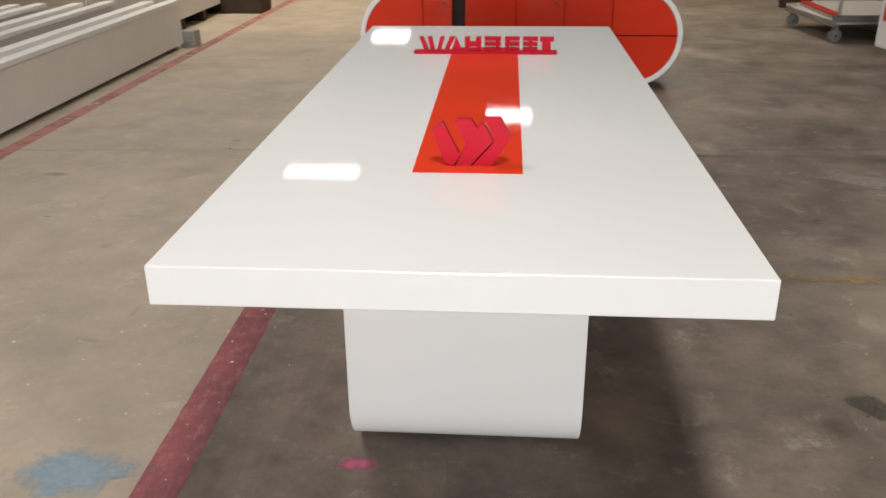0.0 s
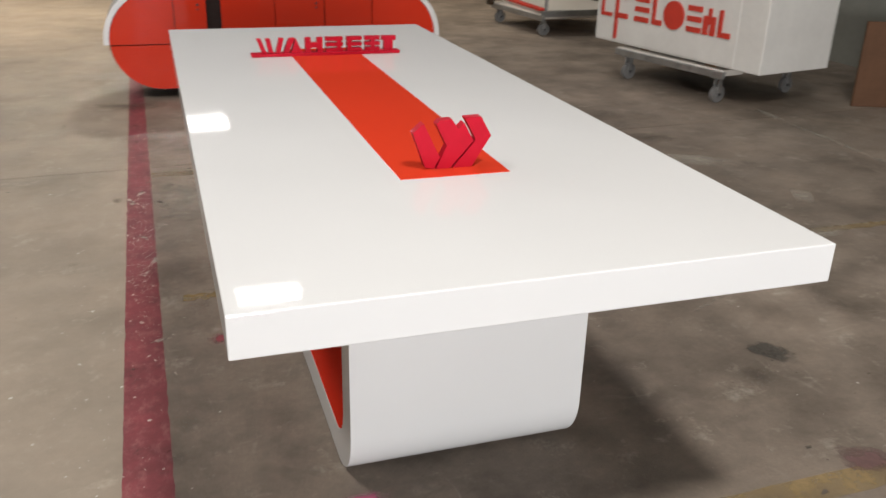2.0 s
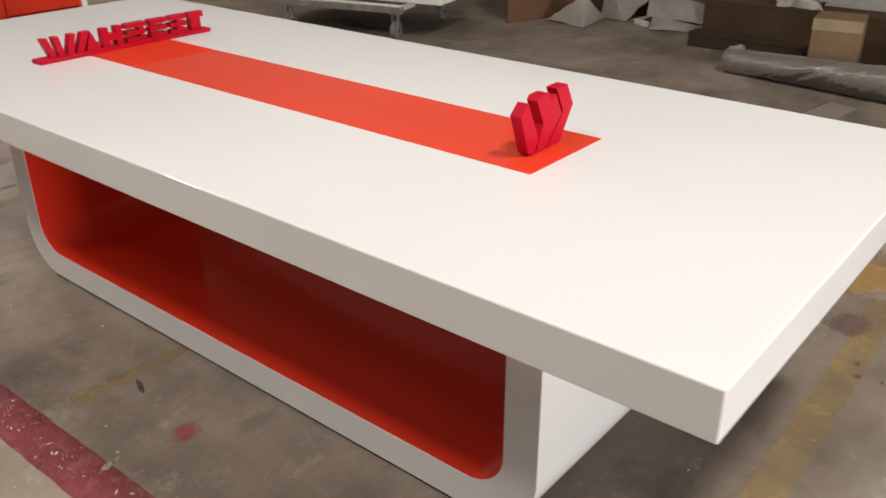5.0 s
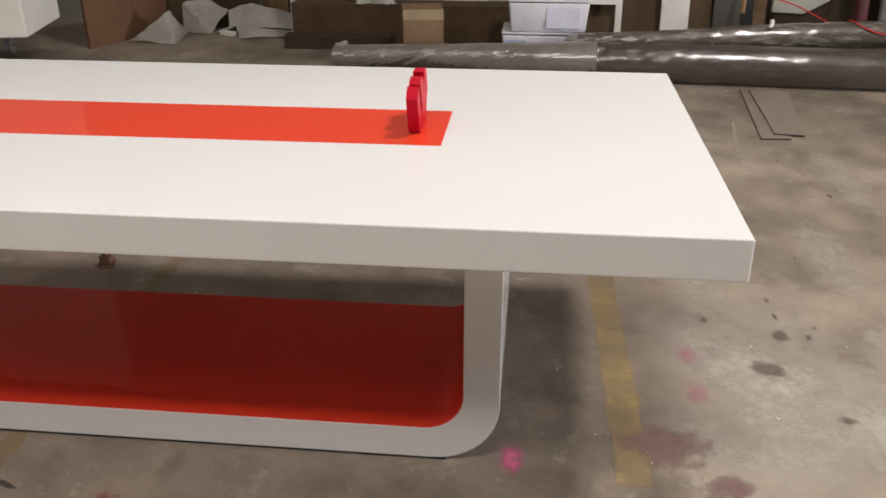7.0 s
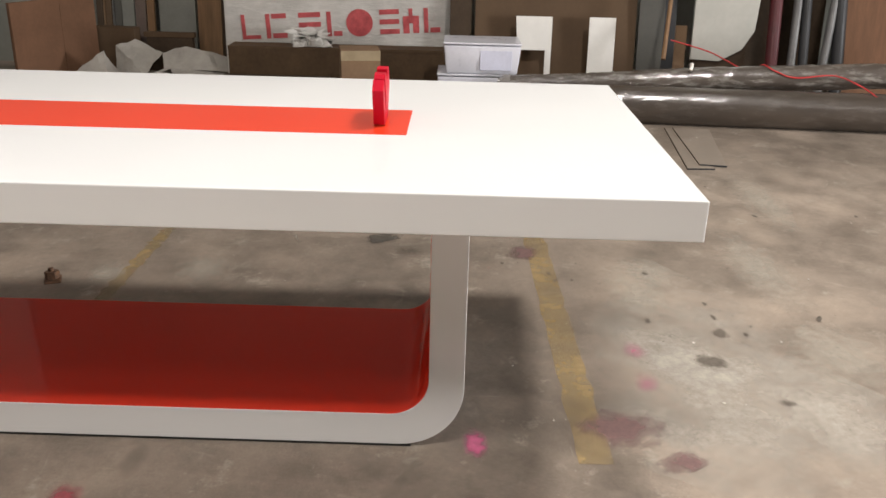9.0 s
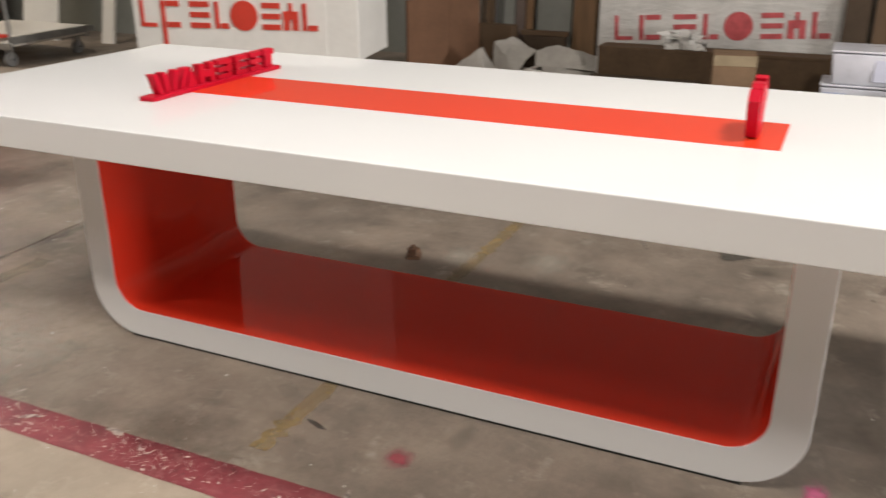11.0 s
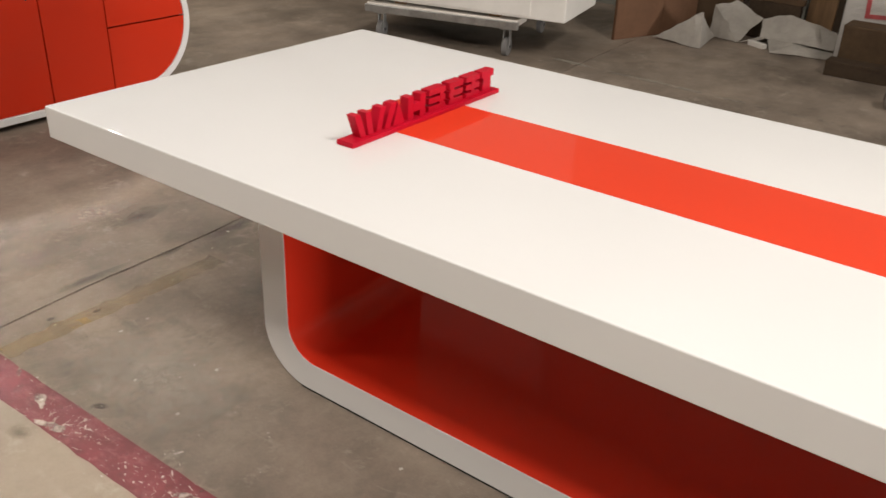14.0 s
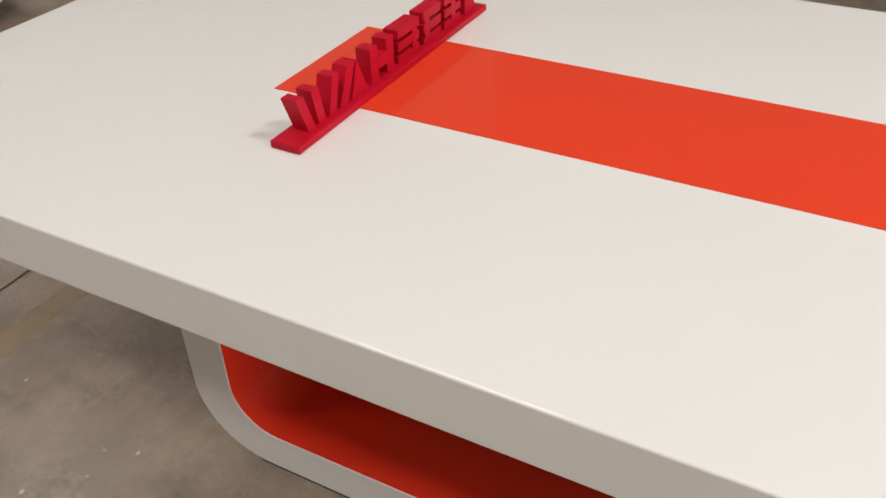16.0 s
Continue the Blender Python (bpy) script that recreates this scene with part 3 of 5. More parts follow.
STAINS = [
    # x, y, half x, half y, seed, turn, material, label
    (0.31, 0.415, 0.085, 0.042, 1, 0.1, PINK_MARK, "pink sprayed mark on the concrete"),
    (0.051, 1.354, 0.062, 0.05, 2, 0.4, PINK_SPLASH, "faded pink sprayed mark on the concrete"),
    (0.84, -0.09, 0.075, 0.05, 3, 0.3, PINK_FAINT, "faint pink sprayed mark on the concrete"),
    (0.655, -0.09, 0.06, 0.05, 4, 0.2, PINK_FAINT, "faint pink sprayed mark on the concrete"),
    (-0.45, 0.33, 0.24, 0.13, 5, 0.3, BLUE_MARK, "pale blue paint spill on the concrete"),
    (0.39, 0.02, 0.11, 0.14, 6, 0.4, MAROON_MARK, "maroon paint spill on the concrete"),
    (0.26, -0.11, 0.045, 0.09, 7, 0.5, MAROON_MARK, "maroon paint spill on the concrete"),
    (0.785, -0.32, 0.06, 0.06, 8, 0.0, OIL_MARK, "dark round oil stain on the concrete"),
    (0.99, -0.40, 0.055, 0.03, 9, 0.5, OIL_MARK, "small dark stain on the concrete"),
    (1.79, 0.775, 0.13, 0.055, 10, -0.85, GREY_MARK, "faint oil stain on the concrete"),
    (1.66, 0.65, 0.1, 0.08, 11, 0.2, OIL_FAINT, "faint oil stain on the concrete"),
    (1.66, 0.2, 0.12, 0.055, 12, -0.6, MAROON_MARK, "dark maroon stain on the yellow line"),
    (2.02, 0.24, 0.24, 0.13, 13, 0.2, YELLOW_PATCH, "worn yellow paint patch on the concrete"),
    (0.095, 1.617, 0.065, 0.008, 15, 1.15, SCRAPE, "dark scrape on the concrete"),
    (0.56, -0.47, 0.05, 0.02, 16, 0.9, OIL_MARK, "small dark stain on the concrete"),
    (0.6, -0.9, 0.04, 0.035, 17, 0.0, OIL_MARK, "small dark stain on the concrete"),
    (-1.73, 2.8, 0.1, 0.05, 18, 0.0, OIL_FAINT, "faint ring stain on the concrete"),
    (-0.3, 4.75, 0.35, 0.2, 19, 0.0, OIL_FAINT, "faint dark stain on the concrete"),
    (1.2, 4.2, 0.6, 0.25, 20, 0.2, OIL_FAINT, "faint dark stain on the concrete"),
    (-1.75, 6.1, 0.35, 0.08, 21, 0.1, PALE_MARK, "pale scuff on the concrete"),
    (-1.5, 2.3, 0.2, 0.06, 22, 0.3, PALE_MARK, "pale scuff on the concrete"),
    (-0.116, 2.772, 0.035, 0.012, 23, -0.93, OIL_MARK, "small dark stain on the concrete"),
    (2.6, 2.85, 0.7, 0.1, 24, -0.5, PALE_MARK, "pale scuffed streak on the concrete"),
    (2.75, 3.25, 0.35, 0.16, 25, 0.1, OIL_FAINT, "dark patch on the concrete"),
    (1.6, -0.7, 0.5, 0.16, 26, 0.1, PALE_MARK, "pale scuff on the concrete"),
    (1.3, -0.2, 0.3, 0.12, 27, 0.3, PALE_MARK, "pale scuff on the concrete"),
    (2.4, -1.0, 0.6, 0.14, 28, -0.1, PALE_MARK, "pale scuff on the concrete"),
    # pale dust, made brighter to paint the pool of lamplight south of the table
    (0.72, -0.28, 0.85, 0.42, 41, 0.1, DUST_AND_POOL, "pale dusty patch with painted lamplight on the concrete"),
    (0.5, -0.55, 0.45, 0.25, 42, 0.4, DUST_AND_POOL, "pale dusty patch with painted lamplight on the concrete"),
    (0.9, -0.75, 0.3, 0.2, 29, 0.1, PALE_MARK, "pale scuff on the concrete"),
    (0.58, 3.86, 0.3, 0.12, 61, -0.2, PINK_DUST, "pinkish dust on the concrete"),
    (0.2, 3.7, 0.26, 0.16, 62, 0.5, PINK_DUST, "pinkish dust on the concrete"),
    (-0.05, 3.95, 0.3, 0.14, 63, 0.2, PINK_DUST, "pinkish dust on the concrete"),
    (0.05, 2.75, 0.24, 0.4, 64, 0.1, PALE_MARK, "pale scuffed patch on the concrete"),
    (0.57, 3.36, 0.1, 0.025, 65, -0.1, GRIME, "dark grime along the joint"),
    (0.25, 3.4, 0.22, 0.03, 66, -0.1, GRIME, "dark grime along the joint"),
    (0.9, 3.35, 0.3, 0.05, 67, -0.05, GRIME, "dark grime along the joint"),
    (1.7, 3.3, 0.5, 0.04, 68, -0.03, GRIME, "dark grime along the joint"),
    (0.69, 3.7, 0.2, 0.05, 69, 0.3, GRIME, "dark smear on the concrete"),
    (0.16, 3.205, 0.022, 0.012, 70, 0.2, OIL_MARK, "small dark stain on the yellow line"),
    (0.04, 3.27, 0.02, 0.012, 71, 0.4, OIL_MARK, "small dark stain on the concrete"),
    (-0.31, 2.83, 0.03, 0.05, 72, 0.3, OIL_FAINT, "faint dark stain on the concrete"),
]
rnd = random.Random(77)
for k in range(30):
    # grimy smudges beside and under the table
    STAINS.append((rnd.uniform(-0.12, 0.28), rnd.uniform(0.3, 3.2), rnd.uniform(0.05, 0.16), rnd.uniform(0.02, 0.05), 50 + k, rnd.uniform(0, 3), SMUDGE, "faint grey smudge on the concrete"))
for k in range(30):
    # larger worn patches on the open floor
    STAINS.append((rnd.uniform(1.3, 3.2), rnd.uniform(-0.9, 3.6), rnd.uniform(0.06, 0.24), rnd.uniform(0.04, 0.12), 90 + k, rnd.uniform(0, 3), rnd.choice((SMUDGE, SMUDGE, PALE_MARK)), "worn patch on the concrete"))
for k in range(14):
    STAINS.append((rnd.uniform(-1.6, -0.4), rnd.uniform(0.0, 4.5), rnd.uniform(0.02, 0.1), rnd.uniform(0.012, 0.05), 130 + k, rnd.uniform(0, 3), SMUDGE, "faint grey smudge on the concrete"))
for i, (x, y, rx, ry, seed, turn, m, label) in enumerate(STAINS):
    tagged(finish("floor_stain", blob(x, y, rx, ry, 0.0008 + 0.0002 * (seed % 2) if m is DUST_AND_POOL else 0.0018 + 0.0001 * (i % 14), seed, turn), m), label, "floor stain", kind="structure")


def flecks():
    """Chips of white paint and plaster dust scattered on the floor."""
    rnd = random.Random(4)
    b = bmesh.new()
    spots = [(-0.5, 0.85, 0.35, 0.3, 60), (-0.25, 1.9, 0.2, 0.9, 45), (0.9, -0.3, 1.2, 0.6, 60), (1.9, 0.9, 0.8, 0.7, 50), (-1.2, 2.0, 1.0, 1.6, 60), (0.4, 3.3, 1.2, 0.5, 50), (2.6, -0.6, 0.9, 1.0, 40), (-0.2, 2.4, 0.06, 1.5, 30), (0.14, 2.55, 0.16, 0.28, 34), (0.0, 3.3, 0.3, 0.5, 20)]
    for cx, cy, sx, sy, k in spots:
        for _ in range(k):
            x, y = rnd.gauss(cx, sx * 0.6), rnd.gauss(cy, sy * 0.6)
            if 0.27 < x < 0.93 and 0.42 < y < 2.58:
                continue
            r = 0.0011 + 0.0042 * rnd.random() ** 5
            a0 = rnd.random() * 6
            vs = [b.verts.new((x + r * rnd.uniform(0.6, 1.4) * math.cos(a0 + a) * 1.4, y + r * rnd.uniform(0.6, 1.4) * math.sin(a0 + a), 0.0032 + 0.0005 * rnd.random())) for a in (0, 1.2, 2.5, 3.8, 5)]
            b.faces.new(vs)
    return b


def pits():
    """Small chipped pits in the concrete, in loose clusters."""
    rnd = random.Random(12)
    b = bmesh.new()
    for cx, cy, sx, sy, k in ((1.15, -0.3, 0.35, 0.2, 26), (1.35, 0.05, 0.35, 0.14, 22), (0.7, -0.75, 0.4, 0.2, 14), (1.9, 0.5, 0.4, 0.3, 18), (2.0, -0.9, 0.5, 0.4, 14), (-1.1, 1.2, 0.5, 0.6, 12), (-1.2, 3.2, 0.5, 0.8, 12), (2.4, 2.2, 0.6, 0.6, 12), (-0.9, -0.2, 0.4, 0.4, 8)):
        for _ in range(k):
            x, y = rnd.gauss(cx, sx * 0.7), rnd.gauss(cy, sy * 0.7)
            r = 0.0018 + 0.008 * rnd.random() ** 5
            turn, flat = rnd.uniform(-0.5, 0.5), rnd.uniform(1.2, 2.6)
            vs = []
            for i in range(11):
                a = 2 * math.pi * i / 11
                rr = r * rnd.uniform(0.55, 1.25)
                u, v = math.cos(a) * rr * flat, math.sin(a) * rr
                vs.append(b.verts.new((x + u * math.cos(turn) - v * math.sin(turn), y + u * math.sin(turn) + v * math.cos(turn), 0.0028)))
            b.faces.new(vs)
    return b


def chips():
    """Scratches and chips along the red line, through to the pale concrete."""
    rnd = random.Random(9)
    b = bmesh.new()
    for _ in range(640):
        y = rnd.choice((rnd.uniform(-0.9, 4.5), rnd.gauss(1.75, 0.25), rnd.gauss(2.35, 0.12), rnd.gauss(2.75, 0.06), rnd.gauss(1.96, 0.1)))
        x = -0.1835 - 0.0087 * y + rnd.gauss(0, 0.028)
        k = rnd.random()
        length, width = (0.0012 + 0.012 * k ** 5), 0.0006 + 0.0034 * rnd.random() ** 4
        a = rnd.uniform(0, 3.1)
        c, d = math.cos(a), math.sin(a)
        vs = [b.verts.new((x + c * u * length - d * v * width, y + d * u * length + c * v * width, 0.0026 + 0.0005 * rnd.random())) for u, v in ((-1, -0.3), (-0.2, -1), (1, -0.2), (0.9, 0.4), (0.1, 1.0), (-0.9, 0.5))]
        b.faces.new(vs)
    return b


FLECK = plain("white_paint_flecks", (0.62, 0.59, 0.53), 0.8, var=0.1)
tagged(finish("paint_flecks", flecks(), FLECK), "small flecks of white paint scattered on concrete", "debris", kind="stuff")

PIT = plain("pitted_concrete", (0.13, 0.108, 0.085), 0.9, var=0.4, scale=90)
tagged(finish("floor_pits", pits(), PIT), "small dark chipped pits in the concrete floor", "floor wear", kind="stuff")
SCRAPED = worn_paint("scraped_pale_concrete", (0.5, 0.42, 0.37), 0.6, 60, 0.8, soft=0.1, strength=0.8)
for k, (x, y, reach, turn) in enumerate(((-0.2, 2.92, 0.04, 1.2), (-0.24, 2.79, 0.045, 1.9), (-0.145, 1.385, 0.03, 0.2), (-0.15, 2.07, 0.03, 1.4), (-0.19, 2.33, 0.035, 2.0), (-0.17, 3.08, 0.02, 1.0))):
    tagged(finish("floor_scrape", blob(x, y, reach, reach * 0.3, 0.0034, 300 + k, turn, rough=0.7), SCRAPED), "pale scrape through the red floor line", "floor wear", kind="structure")
CHIP = plain("pale_chipped_concrete", (0.58, 0.49, 0.44), 0.8, var=0.25, scale=30)
tagged(finish("paint_chips", chips(), CHIP), "pale scratches and chips in the red floor line", "floor wear", kind="stuff")

# ---- the conference table ----
TW, TL, TT, TH = 1.2, 3.0, 0.084, 0.762
BX0, BX1, BY0, BY1, BT = 0.292, 0.905, 0.444, 2.557, 0.087
BASE_Z = 0.007


def u_outline(y0, y1, z0, z1, r):
    """Half of a closed loop: up one leg, round both lower corners, up the other."""
    return [(y0, z1)] + arc(y0 + r, z0 + r, r, 180, 270, 14) + arc(y1 - r, z0 + r, r, 270, 360, 14) + [(y1, z1)]


def u_mesh(x0, x1, y0, y1, z0, z1, r, t, bevel, far=None):
    outer = u_outline(y0, y1, z0, z1, r)
    inner = u_outline(y0 + t, y1 - (far or t), z0 + t, z1, r - t * 0.72)
    b = bmesh.new()
    rows = []
    for (oy, oz), (iy, iz) in zip(outer, inner):
        rows.append([b.verts.new(c) for c in ((x0, oy, oz), (x1, oy, oz), (x1, iy, iz), (x0, iy, iz))])
    for p, q in zip(rows, rows[1:]):
        for k in range(4):
            b.faces.new((p[k], p[(k + 1) % 4], q[(k + 1) % 4], q[k]))
    b.faces.new(rows[0])
    b.faces.new(rows[-1])
    bmesh.ops.recalc_face_normals(b, faces=b.faces[:])
    if bevel:
        sharp = [e for e in b.edges if e.calc_face_angle(0) > 1.2]
        bmesh.ops.bevel(b, geom=sharp, offset=bevel, segments=1, affect="EDGES", profile=0.5)
    return b


table = thing("conference_table", "long glossy white conference table with orange-red inlay and looped base", "table", pose(0, 0, 0))
part("tabletop", block(0, TW, 0, TL, TH - TT, TH, 0.0032, 3), WHITE, table)
part("inlay_strip", prism([(0.457, 0.6), (0.736, 0.6), (0.736, 2.385), (0.452, 2.385)], "z", TH - 0.004, TH + 0.0012), ORANGE, table, "glossy orange-red inlay strip")
part("base_loop", u_mesh(BX0, BX1, BY0, BY1 + 0.006, BASE_Z, TH - TT - 0.001, 0.16, BT, 0.0012, BT + 0.006), WHITE, table, smooth=True)
part("base_lining", u_mesh(BX0 + 0.002, BX1 - 0.002, BY0 + BT - 0.001, BY1 - BT + 0.001, BASE_Z + BT - 0.001, TH - TT - 0.002, 0.16 - BT * 0.72 + 0.001, 0.0018, 0), LINING, table, "glossy orange-red inner lining", smooth=True)
# black strips added to paint the shadow gap between base and floor
for x in (BX0 + 0.0015, BX1 - 0.0315):
    part("gap_strip", block(x, x + 0.03, BY0 + 0.13, BY1 - 0.13, 0, BASE_Z + 0.002, 0.001, 1), GAP_BLACK, table, "black strip for the shaded gap under the base")

# ---- the sign and the emblem on the table ----
SY = 2.248
sign = thing("desk_sign", "crimson acrylic desk sign of seven blocks on a bar", "sign", pose(0, 0, TH))
bar = [(0.294, 2.222), (0.9, 2.222), (0.9, 2.272), (0.294, 2.272)]
part("bar", prism(bar, "z", 0.0004, 0.0125, 0.0015), CRIMSON, sign)


ZB, ZT = 0.0115, 0.070


def slab(x0, x1, z0, z1, skew=0.0):
    """A four-sided slab outline, its top pushed sideways by skew."""
    return [(x0, z0), (x1, z0), (x1 + skew, z1), (x0 + skew, z1)]


# seven plain blocks: slanted, upright and layered slabs
SLABS = [
    [slab(0.338, 0.356, ZB, ZT, -0.022), slab(0.364, 0.382, ZB, ZT, -0.012), slab(0.390, 0.408, ZB, ZT, 0.016)],
    [slab(0.420, 0.442, ZB, ZT, 0.026), [(0.452, ZB), (0.498, ZB), (0.472, ZT)]],
    [slab(0.510, 0.532, ZB, ZT), slab(0.558, 0.580, ZB, ZT), slab(0.530, 0.560, 0.030, 0.050)],
    [slab(0.594, 0.664, ZB, 0.026), slab(0.594, 0.664, 0.033, 0.048), slab(0.594, 0.664, 0.055, ZT), slab(0.640, 0.656, 0.020, 0.060)],
    [slab(0.680, 0.742, ZB, 0.026), slab(0.680, 0.742, 0.033, 0.048), slab(0.680, 0.742, 0.055, ZT), slab(0.684, 0.700, 0.020, 0.060)],
    [slab(0.756, 0.818, ZB, 0.026), slab(0.756, 0.818, 0.033, 0.048), slab(0.756, 0.818, 0.055, ZT), slab(0.780, 0.796, 0.020, 0.060)],
    [slab(0.836, 0.874, ZB, 0.052), slab(0.828, 0.886, 0.052, ZT)],
]
for pieces in SLABS:
    b = bmesh.new()
    for k, outline in enumerate(pieces):
        prism(outline, "y", SY - 0.013 - 0.0004 * k, SY + 0.013 + 0.0004 * k, 0.0, bm=b)
    part("block", b, CRIMSON, sign)

emblem = thing("desk_emblem", "crimson emblem of slanted bars standing on the inlay", "ornament", pose(0, 0.672, TH + 0.0012))
BARS = [
    # (x, z) outlines of the slanted bars
    [(0.536, 0.005), (0.558, 0.001), (0.573, 0.029), (0.530, 0.116), (0.504, 0.093)],
    [(0.564, 0.0), (0.600, 0.0), (0.6595, 0.066), (0.634, 0.1125), (0.619, 0.098), (0.602, 0.1227), (0.572, 0.1215), (0.563, 0.112), (0.5905, 0.057)],
    [(0.607, 0.0), (0.656, 0.0), (0.7055, 0.076), (0.678, 0.125), (0.6356, 0.124), (0.664, 0.072), (0.6615, 0.062)],
]
for k, outline in enumerate(BARS):
    part("bar", prism(outline, "y", -0.013 + 0.0005 * k, 0.014 + 0.0005 * k, 0.0), CRIMSON, emblem)

# ---- the orange cabinet beyond the table ----
CX0, CX1, CZ0, CZ1, CY = -0.393, 1.95, 0.032, 0.757, 4.94
CR = (CZ1 - CZ0) / 2
CZM = (CZ0 + CZ1) / 2


def stadium(x0, x1, z0, z1, k=20):
    r = (z1 - z0) / 2
    zc = (z0 + z1) / 2
    return arc(x0 + r, zc, r, 90, 270, k) + arc(x1 - r, zc, r, 270, 450, k)


def ring(outer, inner, y0, y1, bevel=0.0):
    """A band between two open outlines, closed at both ends."""
    b = bmesh.new()
    rows = [[b.verts.new(c) for c in ((ox, y0, oz), (ox, y1, oz), (ix, y1, iz), (ix, y0, iz))] for (ox, oz), (ix, iz) in zip(outer, inner)]
    for p, q in zip(rows, rows[1:]):
        for k in range(4):
            b.faces.new((p[k], p[(k + 1) % 4], q[(k + 1) % 4], q[k]))
    b.faces.new(rows[0])
    b.faces.new(rows[-1])
    bmesh.ops.recalc_face_normals(b, faces=b.faces[:])
    if bevel:
        bmesh.ops.bevel(b, geom=[e for e in b.edges if e.calc_face_angle(0) > 1.2], offset=bevel, segments=1, affect="EDGES", profile=0.5)
    return b


cabinet = thing("round_ended_cabinet", "orange-red lacquered cabinet with round ends and white band", "cabinet", pose(0, 0, 0))
BAND = 0.036


def band_line(inset):
    """From the lower left along the bottom, round the right end, back over the top and down to the middle of the left end."""
    r = CR - inset
    return [(CX0 + CR + 0.12, CZM - r)] + arc(CX1 - CR, CZM, r, 270, 450, 24) + arc(CX0 + CR, CZM, r, 90, 183, 14)


part("band", ring(band_line(0.0), band_line(BAND), CY, CY + 0.46, 0.003), WHITE, cabinet, "white lacquered outer band", smooth=True)
part("back_panel", prism(stadium(CX0 + BAND - 0.004, CX1 - BAND + 0.004, CZ0 + BAND - 0.004, CZ1 - BAND + 0.004), "y", CY + 0.05, CY + 0.44), SEAM, cabinet, "dark carcass behind the doors")
IX0, IX1, IZ0, IZ1 = CX0 + BAND + 0.002, CX1 - BAND - 0.002, CZ0 + BAND + 0.002, CZ1 - BAND - 0.002
IR = (IZ1 - IZ0) / 2
IZM = (IZ0 + IZ1) / 2


def end_panel(right, upper, xin, zsplit):
    """One quarter-round panel of a cabinet end."""
    cx = IX1 - IR if right else IX0 + IR
    a_mid = math.degrees(math.asin((zsplit - IZM) / IR))
    if upper:
        pts = arc(cx, IZM, IR, a_mid, 90, 12) if right else arc(cx, IZM, IR, 90, 180 - a_mid, 12)
    else:
        pts = arc(cx, IZM, IR, -90, a_mid, 12) if right else arc(cx, IZM, IR, 180 - a_mid, 270, 12)
    if upper:
        pts = pts + ([(xin, IZ1), (xin, zsplit)] if right else [(xin, zsplit), (xin, IZ1)])
    else:
        pts = pts + ([(xin, zsplit), (xin, IZ0)] if right else [(xin, IZ0), (xin, zsplit)])
    return prism(pts, "y", CY + 0.006, CY + 0.026)


for right, xin, zs in ((False, 0.068, 0.372), (True, 1.443, 0.402)):
    part("end_panel", end_panel(right, True, xin, zs + 0.004), CABINET_RED, cabinet)
    part("end_panel", end_panel(right, False, xin, zs - 0.004), CABINET_RED, cabinet)
for x0, x1, dy in ((0.074, 0.284, 0.0), (0.382, 0.745, 0.0), (0.75, 1.093, 0.003), (1.099, 1.437, 0.0)):
    door = part("door", block(x0, x1, CY + 0.006 + dy, CY + 0.026 + dy, IZ0, IZ1, 0.0015, 1), CABINET_RED, cabinet)
    if x0 in (0.074, 0.75):
        lx = x1 - 0.055
        lock = bmesh.new()
        rod((lx, CY - 0.002 + dy, 0.63), (lx, CY + 0.008 + dy, 0.63), 0.009, bm=lock)
        rod((lx, CY - 0.001 + dy, 0.60), (lx, CY + 0.008 + dy, 0.60), 0.006, bm=lock)
        part("lock", lock, BLACK, door, "small dark lock")
for x, out in ((0.08, -0.02), (1.15, 0.42)):
    part("foot", block(x, x + 0.055, CY - out, CY + 0.5, 0.0, 0.034, 0.002, 1), BLACK, cabinet, "black square steel floor bar")

# ---- crate on a dolly ----


def dolly(m, w, d, h, label, deck=None):
    """A platform dolly: w across, d deep, top at h."""
    t = thing("platform_dolly", label, "trolley", m)
    deck = deck or d
    part("platform", block(0, deck, 0, w, h - 0.045, h, 0.006), BEAM_WHITE, t, "scuffed white platform board")
    if deck < d:
        part("platform", block(deck + 0.004, d - 0.022, 0.05, w - 0.05, h - 0.04, h - 0.001, 0.004), DARK_CARD, t, "dark board under the load")
    part("rail", block(-0.012, 0.02, -0.01, w + 0.01, h - 0.062, h - 0.012, 0.004), STEEL, t, "dull steel edge rail")
    part("rail", block(d - 0.02, d + 0.012, -0.01, w + 0.01, h - 0.062, h - 0.012, 0.004), STEEL, t, "dull steel edge rail")
    for x in (0.035, d - 0.08):
        for y in (0.08, w - 0.09):
            c = part("caster", block(x - 0.03, x + 0.03, y - 0.035, y + 0.035, h - 0.072, h - 0.061, 0.002, 1), STEEL, t, "steel caster plate")
            r = min(0.062, (h - 0.075) / 2 * 0.92)
            part("wheel", rod((x + 0.025, y - 0.016, r), (x + 0.025, y + 0.016, r), r, sides=22), CASTER, c, "grey rubber wheel", smooth=True)
            fork = block(x + 0.005, x + 0.045, y - 0.024, y - 0.019, r * 0.8, h - 0.07, 0.001, 1)
            block(x + 0.005, x + 0.045, y + 0.019, y + 0.024, r * 0.8, h - 0.07, 0.001, 1, bm=fork)
            part("fork", fork, STEEL, c, "steel caster fork")
            part("hub", rod((x + 0.025, y - 0.027, r), (x + 0.025, y + 0.027, r), 0.012, sides=10), BLACK, c)
    return t


